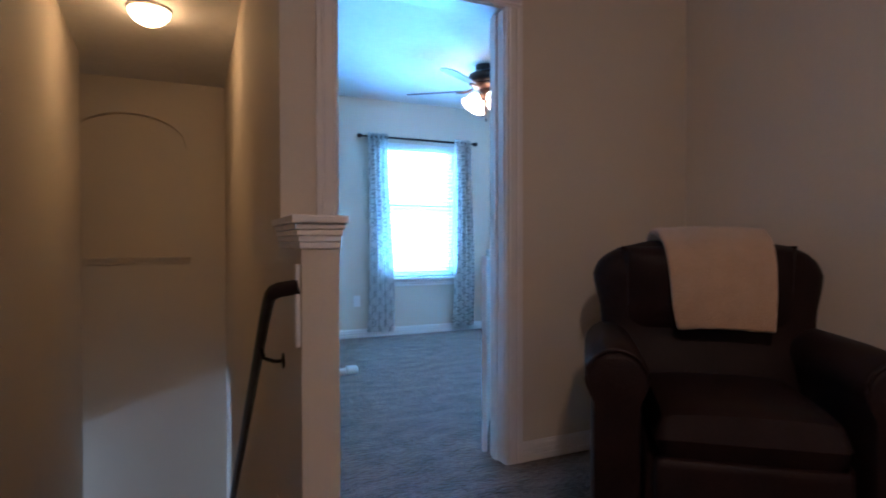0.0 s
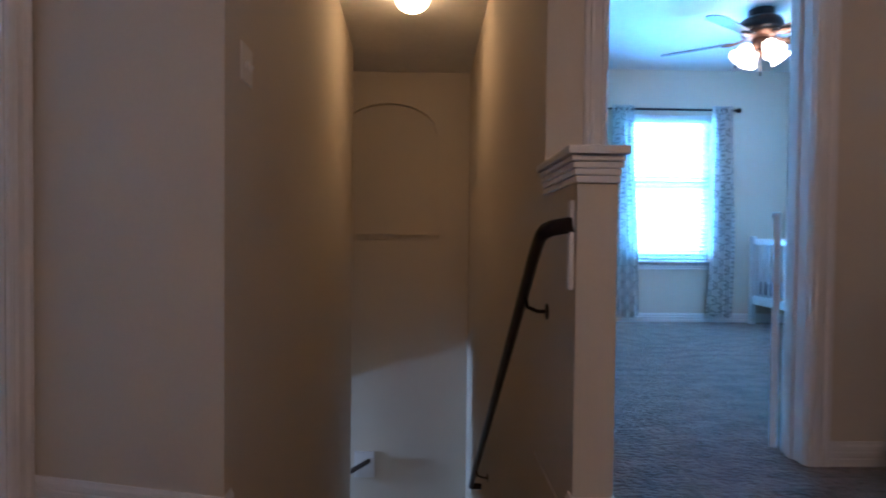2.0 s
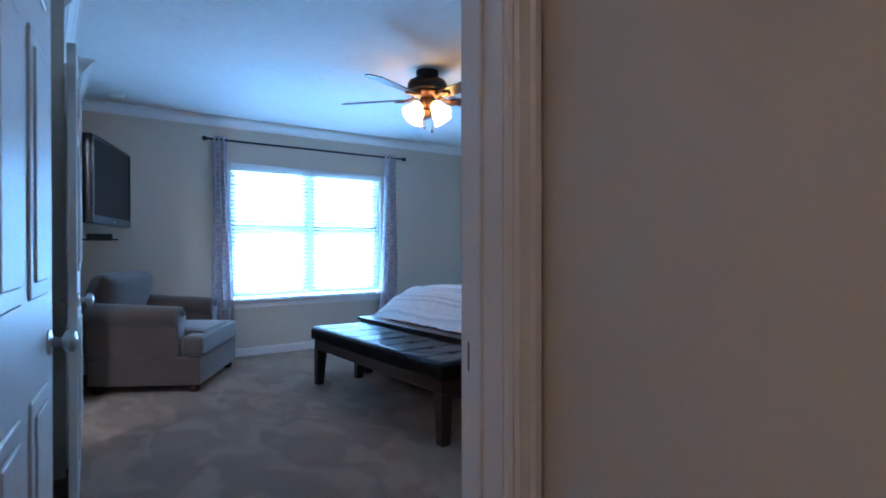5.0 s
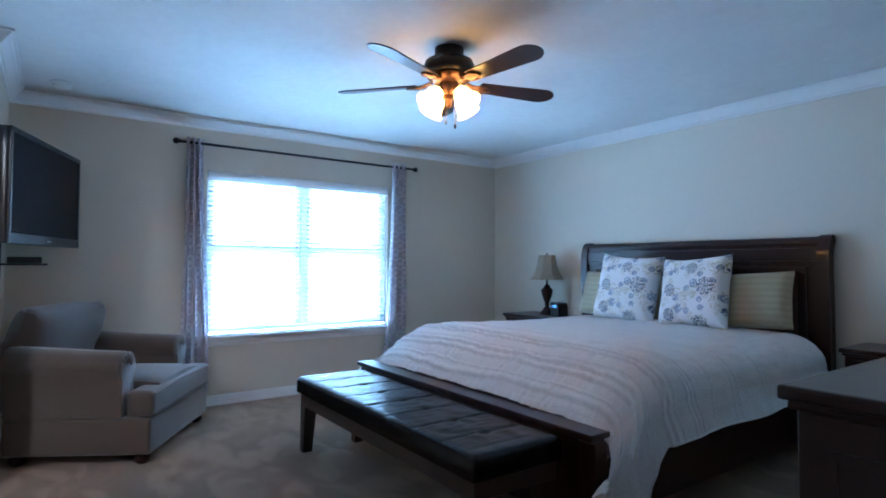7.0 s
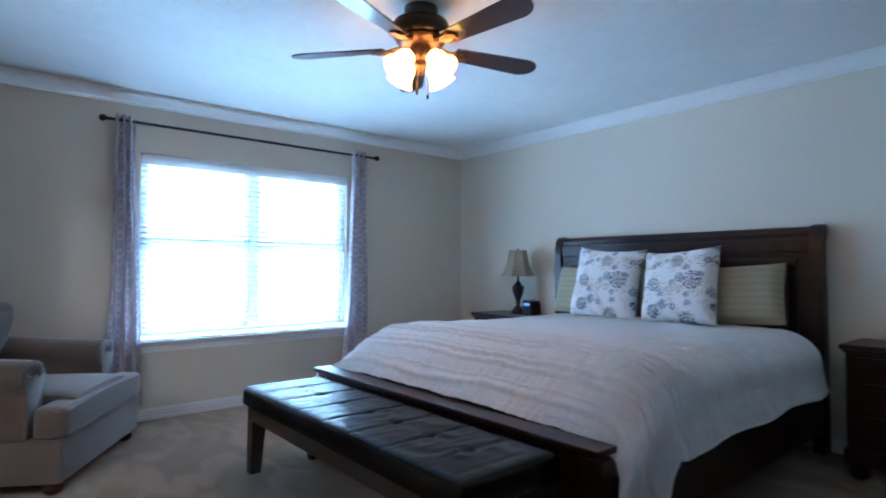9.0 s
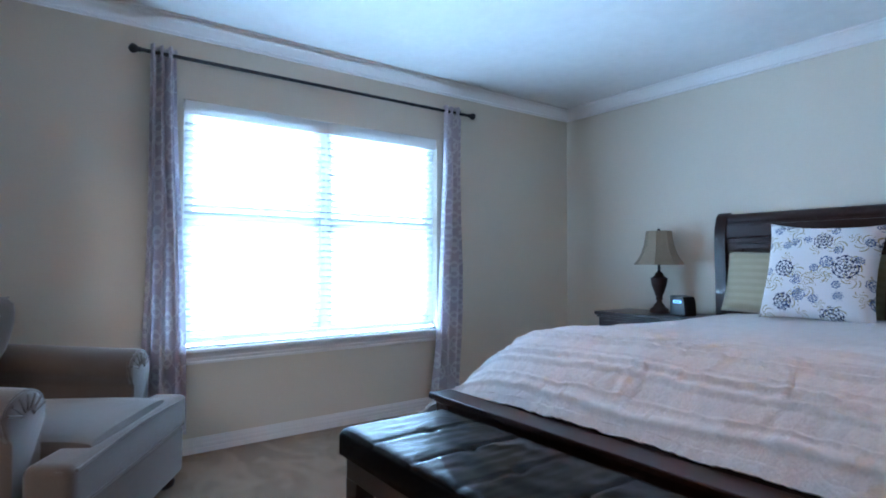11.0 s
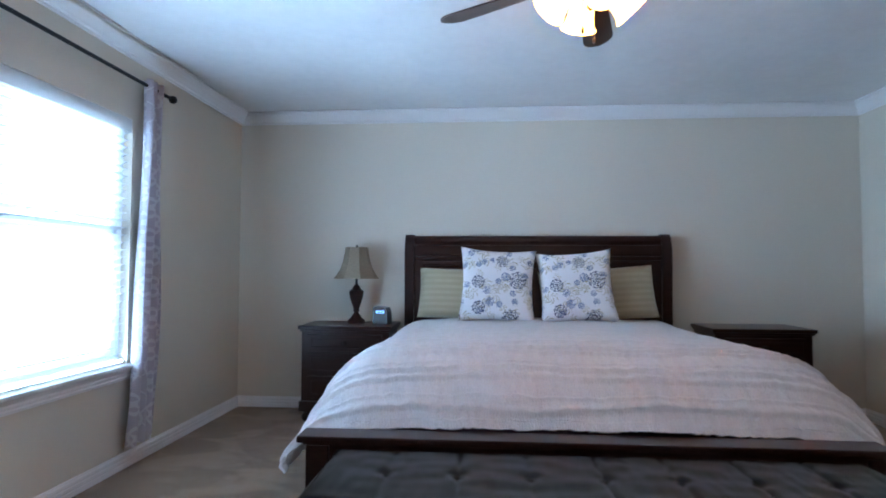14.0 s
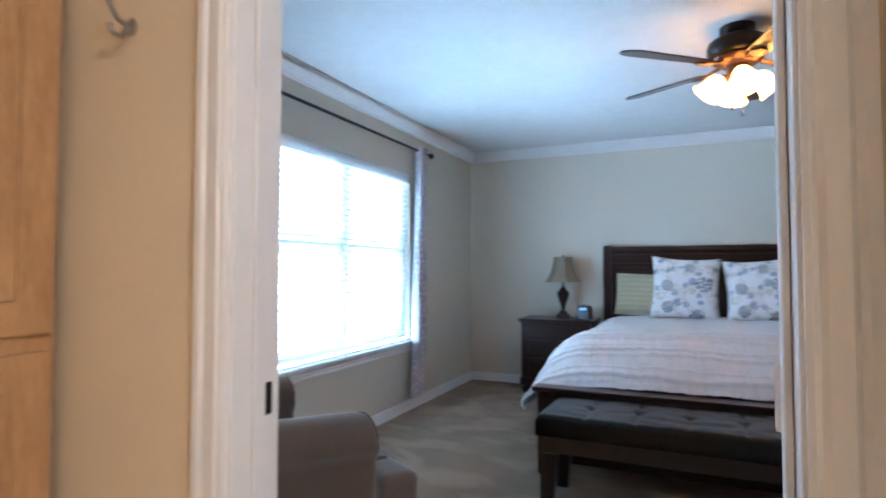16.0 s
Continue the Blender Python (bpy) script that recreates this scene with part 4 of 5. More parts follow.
def on_quilt(u, y, lift=0.0):
    """A point of the bedspread: flat top, rounded shoulders, sides that hang, a foot that rolls down behind the footboard."""
    cx, top, s = (BX0 + BX1) / 2, 0.79, 2 * u - 1
    y_row, v = y, (5.30 - y) / 2.108
    foot = max(0.0, (3.80 - y) / 0.61)
    flat = 0.845 if s > 0 else 0.81
    zt = top - 0.283 * foot ** 3.1 + 0.012 * math.sin(2.1 * y + 1)
    rad = 0.262 + 0.02 * min(foot, 1.0) if s > 0 else 0.285 + 0.07 * min(foot, 1.0)
    if s > 0:
        hem = 0.425 - 0.29 * max(0.0, min(1.0, (3.5 - y) / 0.15)) ** 1.3
    else:
        hem = 0.45 - 0.07 * max(0, (4.4 - y) / 1.2) ** 2
    arc = rad * math.pi / 2 * 0.8
    fall = max(0.05, min(rad * 0.8, zt - hem - 0.02))
    drop_z = zt - fall
    total = flat + arc + max(0.02, drop_z - hem)
    d = abs(s) * total
    side = 1 if s > 0 else -1
    nx = nz = 0.0
    if d < flat:
        x, z = d, zt - 0.018 * (d / flat) ** 3
        nz = 1
    elif d < flat + arc:
        a = (d - flat) / arc * math.pi / 2
        x, z = flat + rad * math.sin(a), zt - 0.018 - fall * (1 - math.cos(a)) + 0.018 * (a / 1.571)
        nx, nz = math.sin(a), math.cos(a)
    else:
        k = d - flat - arc
        x, z = flat + rad + 0.035 * min(k / 0.15, 1) + 0.016 * math.sin(y * 9 + 2 * k) * min(k / 0.1, 1), drop_z - k
        x -= 0.06 * max(0, (v - 0.94) / 0.06) ** 2 * min(k / 0.05, 1)
        nx = 1
    wx = side * x
    h = 0.004 + lift + 0.012 * noise.noise((s * 5, y * 3.2, 1.7)) + 0.0035 * noise.noise((s * 22, y * 9, 0.3))
    # gathered cloth: short puckers that run down the bed, strongest between the ruffles at the foot
    gather = 0.25 + 0.75 * max(0.0, min(1.0, (3.72 - y_row) / 0.2))
    h += 0.0065 * gather * noise.noise((wx * 42 + 2 * noise.noise((wx * 6, y_row * 8, 5)), y_row * 9, 0.9))
    h += 0.007 * gather * max(0.0, noise.noise((wx * 4.5 + y_row * 2.5, y_row * 2.0, 6.1)))
    for row in RUFFLES:
        # a sewn ruffle: swells slowly, then drops off on the side of the foot
        if abs(y_row - row) < 0.09:
            off = y_row - row_wave(u, row)
            tall = 0.016 + 0.006 * noise.noise((wx * 8, row * 9, 2))
            h += tall * (math.exp(-(off / 0.02) ** 2) if off > 0 else math.exp(-(off / 0.0042) ** 2))
    for row in TUCKS:
        off = y_row - row
        if abs(off) < 0.06:
            off = y_row - row_wave(u, row)
            h += (0.0058 if row < 3.8 else 0.003) * math.exp(-(off / 0.0055) ** 2)
    if d > flat + arc * 0.5:
        y -= 0.148 * max(0, min(1, (3.75 - y) / 0.5)) ** 2 * min(1, (d - flat - arc * 0.5) / 0.2)
    return Vector((cx + side * (x + nx * h), y + (0.02 * noise.noise((s * 4, 0, 8)) if v > 0.99 else 0), z + nz * h))


q = single("bedspread", grid(360, 500, lambda u, v: on_quilt(u, 5.30 - 2.108 * (1 - (1 - v) ** 1.5))), QUILT, "white quilted bedspread with ruffled rows draped over the bed", "bedspread", smooth=True)
sol = q.modifiers.new("thickness", "SOLIDIFY")
sol.thickness, sol.offset = 0.012, -1
for u in (0.0005, 0.9995):
    part("hem", tube([on_quilt(u, 5.28 - 2.08 * k / 90) for k in range(91)], 0.006, 6), QUILT, q, "", True)


def pillow(name, label, w, h, t, at, mat, group, pinch=0.06):
    bm = cushion(w, h, t, 26, 0.42, 1.0, pinch)
    for v in bm.verts:
        v.co.z += 0.006 * noise.noise((v.co.x * 9, v.co.y * 9, 2))
    move(bm, pose(0, 0, 0, 90))
    return single(name, bm, mat, label, "pillow", at, True, group=group)


pillow("floral_pillow", "white square pillow printed with blue flowers", 0.575, 0.575, 0.2, pose(-4.515, 5.16, 1.04, -14, 3, 3), FLORAL, "floral pillows", 0.1)
pillow("floral_pillow", "white square pillow printed with blue flowers", 0.565, 0.56, 0.2, pose(-3.93, 5.17, 1.03, -15, -4, -3), FLORAL, "floral pillows", 0.1)
pillow("bed_pillow", "tan striped bed pillow leaning on the headboard", 0.88, 0.40, 0.2, pose(-4.69, 5.33, 0.965, -14, 2, 0), TAN, "tan pillows", 0.03)
pillow("bed_pillow", "tan striped bed pillow leaning on the headboard", 0.88, 0.41, 0.2, pose(-3.745, 5.33, 0.97, -14, -4, 0), TAN, "tan pillows", 0.03)

# bench
BN0, BN1 = -5.17, -3.29
bench = thing("bench", "dark brown tufted leather bench at the foot of the bed", "bench")


def bench_pad():
    cells, y0, y1 = 8, 2.55, 3.04

    def tuft(x, y):
        k = (x - BN0) / (BN1 - BN0) * cells
        seam = abs(k - round(k))
        ymid = (y - y0) / (y1 - y0)
        dip = 0.0
        if 0 < round(k) < cells:
            dip += 0.006 * math.exp(-(seam * 0.235 / 0.009) ** 2)
            dip += 0.009 * math.exp(-((seam * 0.235) ** 2 + ((ymid - 0.5) * 0.49) ** 2) / 0.026 ** 2)
        return dip

    bm = bmesh.new()
    nu, nv = 181, 41

    def at(i, j):
        u, v = i / (nu - 1), j / (nv - 1)
        x, y = BN0 + u * (BN1 - BN0), y0 + v * (y1 - y0)
        e = min(x - BN0, BN1 - x, y - y0, y1 - y) / 0.035
        edge = 0.03 * (1 - math.sqrt(max(0, 1 - (1 - min(e, 1)) ** 2)))
        z = 0.487 - edge - tuft(x, y) * min(1, e) + (0.003 * noise.noise((x * 9, y * 14, 0)) + 0.0022 * noise.noise((x * 34, y * 7, 3))) * min(1, e)
        return bm.verts.new((x, y, z))

    vs = [[at(i, j) for j in range(nv)] for i in range(nu)]
    for i in range(nu - 1):
        for j in range(nv - 1):
            bm.faces.new((vs[i][j], vs[i + 1][j], vs[i + 1][j + 1], vs[i][j + 1]))
    ring = [vs[i][0] for i in range(nu)] + [vs[-1][j] for j in range(1, nv)] + [vs[i][-1] for i in range(nu - 2, -1, -1)] + [vs[0][j] for j in range(nv - 2, 0, -1)]
    lows = [bm.verts.new((v.co.x, v.co.y, 0.385)) for v in ring]
    for k in range(len(ring)):
        m = (k + 1) % len(ring)
        bm.faces.new((ring[k], ring[m], lows[m], lows[k]))
    bm.faces.new(lows)
    return bm


part("cushion", bench_pad(), LEATHER, bench, smooth=True)
for k in range(1, 8):
    x = BN0 + (BN1 - BN0) * k / 8
    part("button", move(lathe([(0.016, 0.0), (0.017, 0.004), (0.012, 0.009), (0.002, 0.011)], 14), pose(x, 2.795, 0.466)), LEATHER, bench, smooth=True)
part("apron", boxes((BN0 + 0.02, BN1 - 0.02, 2.57, 3.02, 0.30, 0.3845), bevel=0.004), ESPRESSO, bench)
for x, y in ((BN0 + 0.02, 2.57), (BN1 - 0.10, 2.57), (BN0 + 0.02, 2.94), (BN1 - 0.10, 2.94)):
    leg = bmesh.new()
    hi = [leg.verts.new((x + a, y + b, 0.2995)) for a, b in ((0, 0), (0.08, 0), (0.08, 0.08), (0, 0.08))]
    s = 0.02 if x < -4 else -0.02
    lo = [leg.verts.new((x + a + (0.0 if s > 0 else 0.025), y + b, 0.0)) for a, b in ((0, 0.0), (0.055, 0), (0.055, 0.06), (0, 0.06))]
    leg.faces.new(hi), leg.faces.new(lo)
    for k in range(4):
        leg.faces.new((lo[k], lo[(k + 1) % 4], hi[(k + 1) % 4], hi[k]))
    part("leg", leg, ESPRESSO, bench)


def chest(name, label, category, w, d, h, rows, cols, at, mat=None, feet=True, group=""):
    """A drawer chest; its front looks along minus y, its back is at y = 0 and x runs from 0 to w."""
    mat = mat or WOOD
    th = thing(name, label, category, at, group=group)
    foot = 0.11 if feet else 0.02
    part("top", boxes((-0.025, w + 0.025, -d - 0.025, 0.0, h - 0.028, h), bevel=0.007), mat, th)
    part("top_moulding", boxes((-0.012, w + 0.012, -d - 0.012, -0.002, h - 0.045, h - 0.0285), bevel=0.005), mat, th)
    part("body", boxes((0, w, -d, -0.004, foot, h - 0.0455), bevel=0.003, seg=1), mat, th)
    part("plinth", boxes((-0.015, w + 0.015, -d - 0.015, -0.003, foot - 0.03, foot + 0.05), bevel=0.008), mat, th)
    gap = 0.012
    z0, z1 = foot + 0.07, h - 0.06
    hs = [1.25] * (rows - 1) + [1.0]
    tot, z = sum(hs), z0
    for r in range(rows):
        dz = (z1 - z0) * hs[r] / tot
        for c in range(cols):
            x0, x1 = 0.045 + c * (w - 0.09) / cols, 0.045 + (c + 1) * (w - 0.09) / cols
            dr = part("drawer", boxes((x0 + gap / 2, x1 - gap / 2, -d - 0.014, -d - 0.0005, z + gap / 2, z + dz - gap / 2), bevel=0.004), mat, th)
            part("drawer_frame", boxes((x0 + 0.03, x1 - 0.03, -d - 0.02, -d - 0.0145, z + 0.032, z + 0.042), (x0 + 0.03, x1 - 0.03, -d - 0.02, -d - 0.0145, z + dz - 0.042, z + dz - 0.032), (x0 + 0.03, x0 + 0.04, -d - 0.02, -d - 0.0145, z + 0.042, z + dz - 0.042), (x1 - 0.04, x1 - 0.03, -d - 0.02, -d - 0.0145, z + 0.042, z + dz - 0.042), bevel=0.002, seg=1), mat, dr)
            knobs = (0.5,) if x1 - x0 < 0.7 else (0.25, 0.75)
            for f in knobs:
                kn = lathe([(0.019, 0), (0.02, 0.003), (0.008, 0.008), (0.009, 0.014), (0.017, 0.02), (0.018, 0.025), (0.01, 0.03), (0.002, 0.031)], 16)
                part("knob", move(kn, pose(x0 + f * (x1 - x0), -d - 0.0145, z + dz / 2, 90)), BRONZE, dr, "dark bronze knob", True)
        z += dz
    for s in (0, 1):
        xx = -0.006 if s == 0 else w + 0.001
        part("side_panel", boxes((xx, xx + 0.005, -d + 0.05, -0.05, foot + 0.1, foot + 0.115), (xx, xx + 0.005, -d + 0.05, -0.05, h - 0.12, h - 0.105), (xx, xx + 0.005, -d + 0.05, -d + 0.065, foot + 0.115, h - 0.12), (xx, xx + 0.005, -0.065, -0.05, foot + 0.115, h - 0.12)), mat, th)
    if feet:
        for x, y in ((0.045, -d + 0.04), (w - 0.045, -d + 0.04), (0.045, -0.06), (w - 0.045, -0.06)):
            part("bun_foot", move(lathe([(0.03, 0), (0.045, 0.012), (0.052, 0.035), (0.045, 0.058), (0.035, 0.066), (0.04, 0.0795)], 18), pose(x, y, 0)), mat, th, smooth=True)
    return th


chest("nightstand", "dark cherry three drawer nightstand with bun feet", "nightstand", 0.67, 0.42, 0.728, 3, 1, pose(-6.0, 5.545, 0), group="nightstands")
chest("nightstand", "dark cherry three drawer nightstand with bun feet", "nightstand", 0.67, 0.42, 0.738, 3, 1, pose(-2.95, 5.545, 0), group="nightstands")
chest("dresser", "long dark cherry dresser against the wall", "dresser", 1.76, 0.412, 1.005, 3, 3, pose(-1.66, 4.105, 0, 0, 0, -90))

lamp = thing("table_lamp", "dark turned table lamp with a parchment bell shade", "lamp", pose(-5.635, 5.36, 0.7285))
part("base", lathe([(0.068, 0), (0.07, 0.012), (0.064, 0.03), (0.045, 0.042), (0.036, 0.06), (0.022, 0.075), (0.018, 0.088)], 24), WOOD, lamp, smooth=True)
part("urn", lathe([(0.018, 0.088), (0.026, 0.1), (0.022, 0.115), (0.035, 0.15), (0.052, 0.2), (0.058, 0.235), (0.06, 0.255), (0.05, 0.262), (0.034, 0.275), (0.026, 0.295), (0.014, 0.305)], 24), WOOD, lamp, smooth=True)
part("stem", lathe([(0.014, 0.305), (0.01, 0.315), (0.01, 0.37)], 14), BRONZE, lamp)
sh = bmesh.new()
prof = [(0.178, 0.355), (0.15, 0.39), (0.122, 0.44), (0.103, 0.5), (0.092, 0.56), (0.086, 0.605)]
lathe(prof + [(0.083, 0.605), (0.1, 0.5), (0.147, 0.39), (0.175, 0.355)], 8, sh, pose(0, 0, 0, 0, 0, 22.5))
part("shade", sh, SHADE, lamp, "parchment coloured bell shade")
for k in range(8):
    a = radians(22.5 + 45 * k)
    part("shade_rib", tube([((r + 0.002) * math.cos(a), (r + 0.002) * math.sin(a), z) for r, z in prof], 0.003, 6), SHADE, lamp)
part("finial", lathe([(0.004, 0.6), (0.01, 0.612), (0.011, 0.618), (0.002, 0.626)], 12), BRONZE, lamp)
part("cord", tube([(0.06, -0.01, 0.012), (0.09, -0.02, 0.006), (0.1, 0.02, 0.006), (0.09, 0.08, 0.005)], 0.0035, 6), BLACK, lamp)

clock = thing("alarm_clock", "black alarm clock with a glowing blue display", "clock", pose(-5.41, 5.3, 0.7285, 0, 0, -8))
body = extrude_profile([(-0.062, 0), (0.058, 0), (0.052, 0.1), (0.04, 0.13), (-0.05, 0.14), (-0.062, 0.135)], 0.12, basis((0, 0.06, 0), (1, 0, 0), (0, 0, 1), (0, -1, 0)))
part("body", body, PLASTIC, clock)
part("display", boxes((-0.035, 0.03, -0.063, -0.0602, 0.088, 0.108)), DISPLAY, clock, "lit pale blue display")
part("display_bars", boxes((-0.026, -0.014, -0.065, -0.0632, 0.093, 0.103), (-0.01, 0.002, -0.065, -0.0632, 0.093, 0.103), (0.007, 0.021, -0.065, -0.0632, 0.093, 0.103)), DARKGLASS, clock)


# armchair: local front looks along plus y
ARM = pose(-5.838, 1.98, 0, 0, 0, -30.5)
chair = thing("armchair", "taupe upholstered armchair with rolled arms", "armchair", ARM)
W2 = 0.525
part("base", boxes((-W2 + 0.015, W2 - 0.015, -0.86, -0.005, 0.062, 0.285), bevel=0.02, seg=3), MICRO, chair, smooth=True)


def rolled_arm(x):
    """A stuffed arm with a scrolled front, set back from the seat's front."""
    prof = [(-0.08, 0.286), (0.08, 0.286), (0.085, 0.45)]
    for k in range(15):
        a = radians(-42 + 264 * k / 14)
        prof.append((0.115 * math.cos(a), 0.53 + 0.088 * math.sin(a)))
    prof.append((-0.085, 0.45))
    bm = bmesh.new()
    rings = []
    for t, s in ((0.0, 0.86), (0.008, 0.95), (0.03, 1.0), (0.3, 1.0), (0.68, 1.02)):
        rings.append([bm.verts.new((x + px * s, -0.175 - t, 0.286 + (pz - 0.286) * (0.5 + 0.5 * s) + (0.06 + 0.05 * t if pz > 0.4 else 0))) for px, pz in prof])
    for a, b in zip(rings, rings[1:]):
        for k in range(len(prof)):
            m = (k + 1) % len(prof)
            bm.faces.new((a[k], a[m], b[m], b[k]))
    bm.faces.new(rings[0]), bm.faces.new(rings[-1])
    return bm


for x in (-W2 + 0.1, W2 - 0.1):
    a = part("arm", rolled_arm(x), MICRO, chair, smooth=True)
    ring = [(x + 0.112 * math.cos(radians(-42 + 264 * k / 14)), -0.188, 0.587 + 0.086 * math.sin(radians(-42 + 264 * k / 14))) for k in range(15)]
    part("piping", tube(ring, 0.006, 6), MICRO, a)
    folds = bmesh.new()
    for k in range(7):
        ang = radians(20 + 140 * k / 6)
        tube([(x + 0.03 * math.cos(ang), -0.173, 0.587 + 0.02 * math.sin(ang)), (x + 0.1 * math.cos(ang), -0.178, 0.587 + 0.074 * math.sin(ang))], 0.006, 5, folds)
    part("gathered_front", folds, MICRO, a)
seat = move(cushion(0.7, 0.82, 0.215, 24, 0.16), pose(0, -0.405, 0.383))
s = part("seat_cushion", seat, MICRO, chair, smooth=True)
nose = boxes((-W2 + 0.012, W2 - 0.012, -0.15, 0.012, 0.288, 0.442), bevel=0.045, seg=4)
for v in nose.verts:
    if v.co.z > 0.4:
        v.co.z += 0.028 * (1 - (v.co.x / W2) ** 2) * (1 if v.co.y > -0.07 else 1.35)
part("cushion_front", nose, MICRO, s, smooth=True)
for z in (0.302, 0.425):
    part("piping", tube([(-W2 + 0.03, -0.14, z), (-W2 + 0.02, -0.02, z), (-W2 + 0.05, 0.008, z), (0, 0.012, z + (0.02 if z > 0.4 else 0)), (W2 - 0.05, 0.008, z), (W2 - 0.02, -0.02, z), (W2 - 0.03, -0.14, z)], 0.006, 6), MICRO, s)
back = move(cushion(0.88, 0.57, 0.27, 24, 0.36, 1.0, 0.0), pose(0, -0.865, 0.67, 72, 0, 0))
bmesh.ops.smooth_vert(back, verts=back.verts, factor=0.5, use_axis_x=True, use_axis_y=True, use_axis_z=True)
part("back_cushion", back, MICRO, chair, smooth=True)
part("back", boxes((-W2 + 0.08, W2 - 0.08, -0.955, -0.79, 0.287, 0.76), bevel=0.078, seg=6), MICRO, chair, smooth=True)
for x in (-W2 + 0.08, W2 - 0.08):
    for y in (-0.07, -0.8):
        part("bun_foot", move(lathe([(0.03, 0), (0.046, 0.014), (0.05, 0.034), (0.04, 0.052), (0.044, 0.0615)], 16), pose(x, y, 0)), WOOD, chair, "dark red wooden bun foot", True)

# television on its swinging wall mount
TVM = pose(-6.02, 1.19, 1.66, 0, 0, 180 - 19)
tv = thing("television", "black flat television on a swinging wall mount", "television", TVM)
part("body", boxes((-0.55, 0.55, 0.012, 0.07, -0.325, 0.335), bevel=0.012, seg=3), PLASTIC, tv, smooth=True)
part("screen", boxes((-0.52, 0.52, 0.004, 0.0115, -0.265, 0.305)), SCREEN, tv, "dark glossy screen")
part("bezel", boxes((-0.55, 0.55, -0.002, 0.0115, 0.3055, 0.335), (-0.55, 0.55, -0.002, 0.0115, -0.325, -0.2655), (-0.55, -0.5205, -0.002, 0.0115, -0.265, 0.305), (0.5205, 0.55, -0.002, 0.0115, -0.265, 0.305), bevel=0.004, seg=1), PLASTIC, tv)
part("maker_mark", boxes((-0.03, 0.03, -0.0045, -0.0022, -0.302, -0.292)), NICKEL, tv, "small silver mark")
part("mount_arm", tube([(0.0, 0.07, 0), (0.15, 0.11, 0), (0.02, 0.15, 0), (0.10, 0.245, 0)], 0.018, 8), BLACK, tv)
part("mount_plate", move(boxes((-0.12, 0.12, -0.012, 0.0, -0.12, 0.12), bevel=0.004), pose(0.085, 0.255, 0, 0, 0, 19)), BLACK, tv)
shelf = thing("wall_shelf", "small black shelf on the wall under the television", "shelf", pose(-5.9, 0.931, 1.21))
part("board", boxes((-0.2, 0.2, 0.0, 0.26, 0, 0.012), bevel=0.003, seg=1), PLASTIC, shelf)
part("wall_bracket", boxes((-0.03, 0.03, 0.0, 0.025, -0.08, 0.18), bevel=0.004), BLACK, shelf)
single("cable_box", boxes((-6.02, -5.8, 0.99, 1.16, 1.2225, 1.262), bevel=0.005), PLASTIC, "flat black cable box on the small shelf", "cable box")


# ---- ceiling fans ----
def blade_mesh():
    """A rounded paddle blade running along x from 0.2 to 0.7."""
    out = []
    n = 10
    for k in range(n + 1):
        out.append((0.19 + 0.42 * k / n, 0.05 + 0.022 * k / n))
    for k in range(1, 12):
        a = radians(90 - 180 * k / 12)
        out.append((0.61 + 0.09 * math.cos(a), 0.072 * math.sin(a) if abs(math.sin(a)) < 1 else 0.072))
    for k in range(n, -1, -1):
        out.append((0.19 + 0.42 * k / n, -0.05 - 0.022 * k / n))
    return extrude_profile(out, 0.007, pose(0, 0, -0.0035))


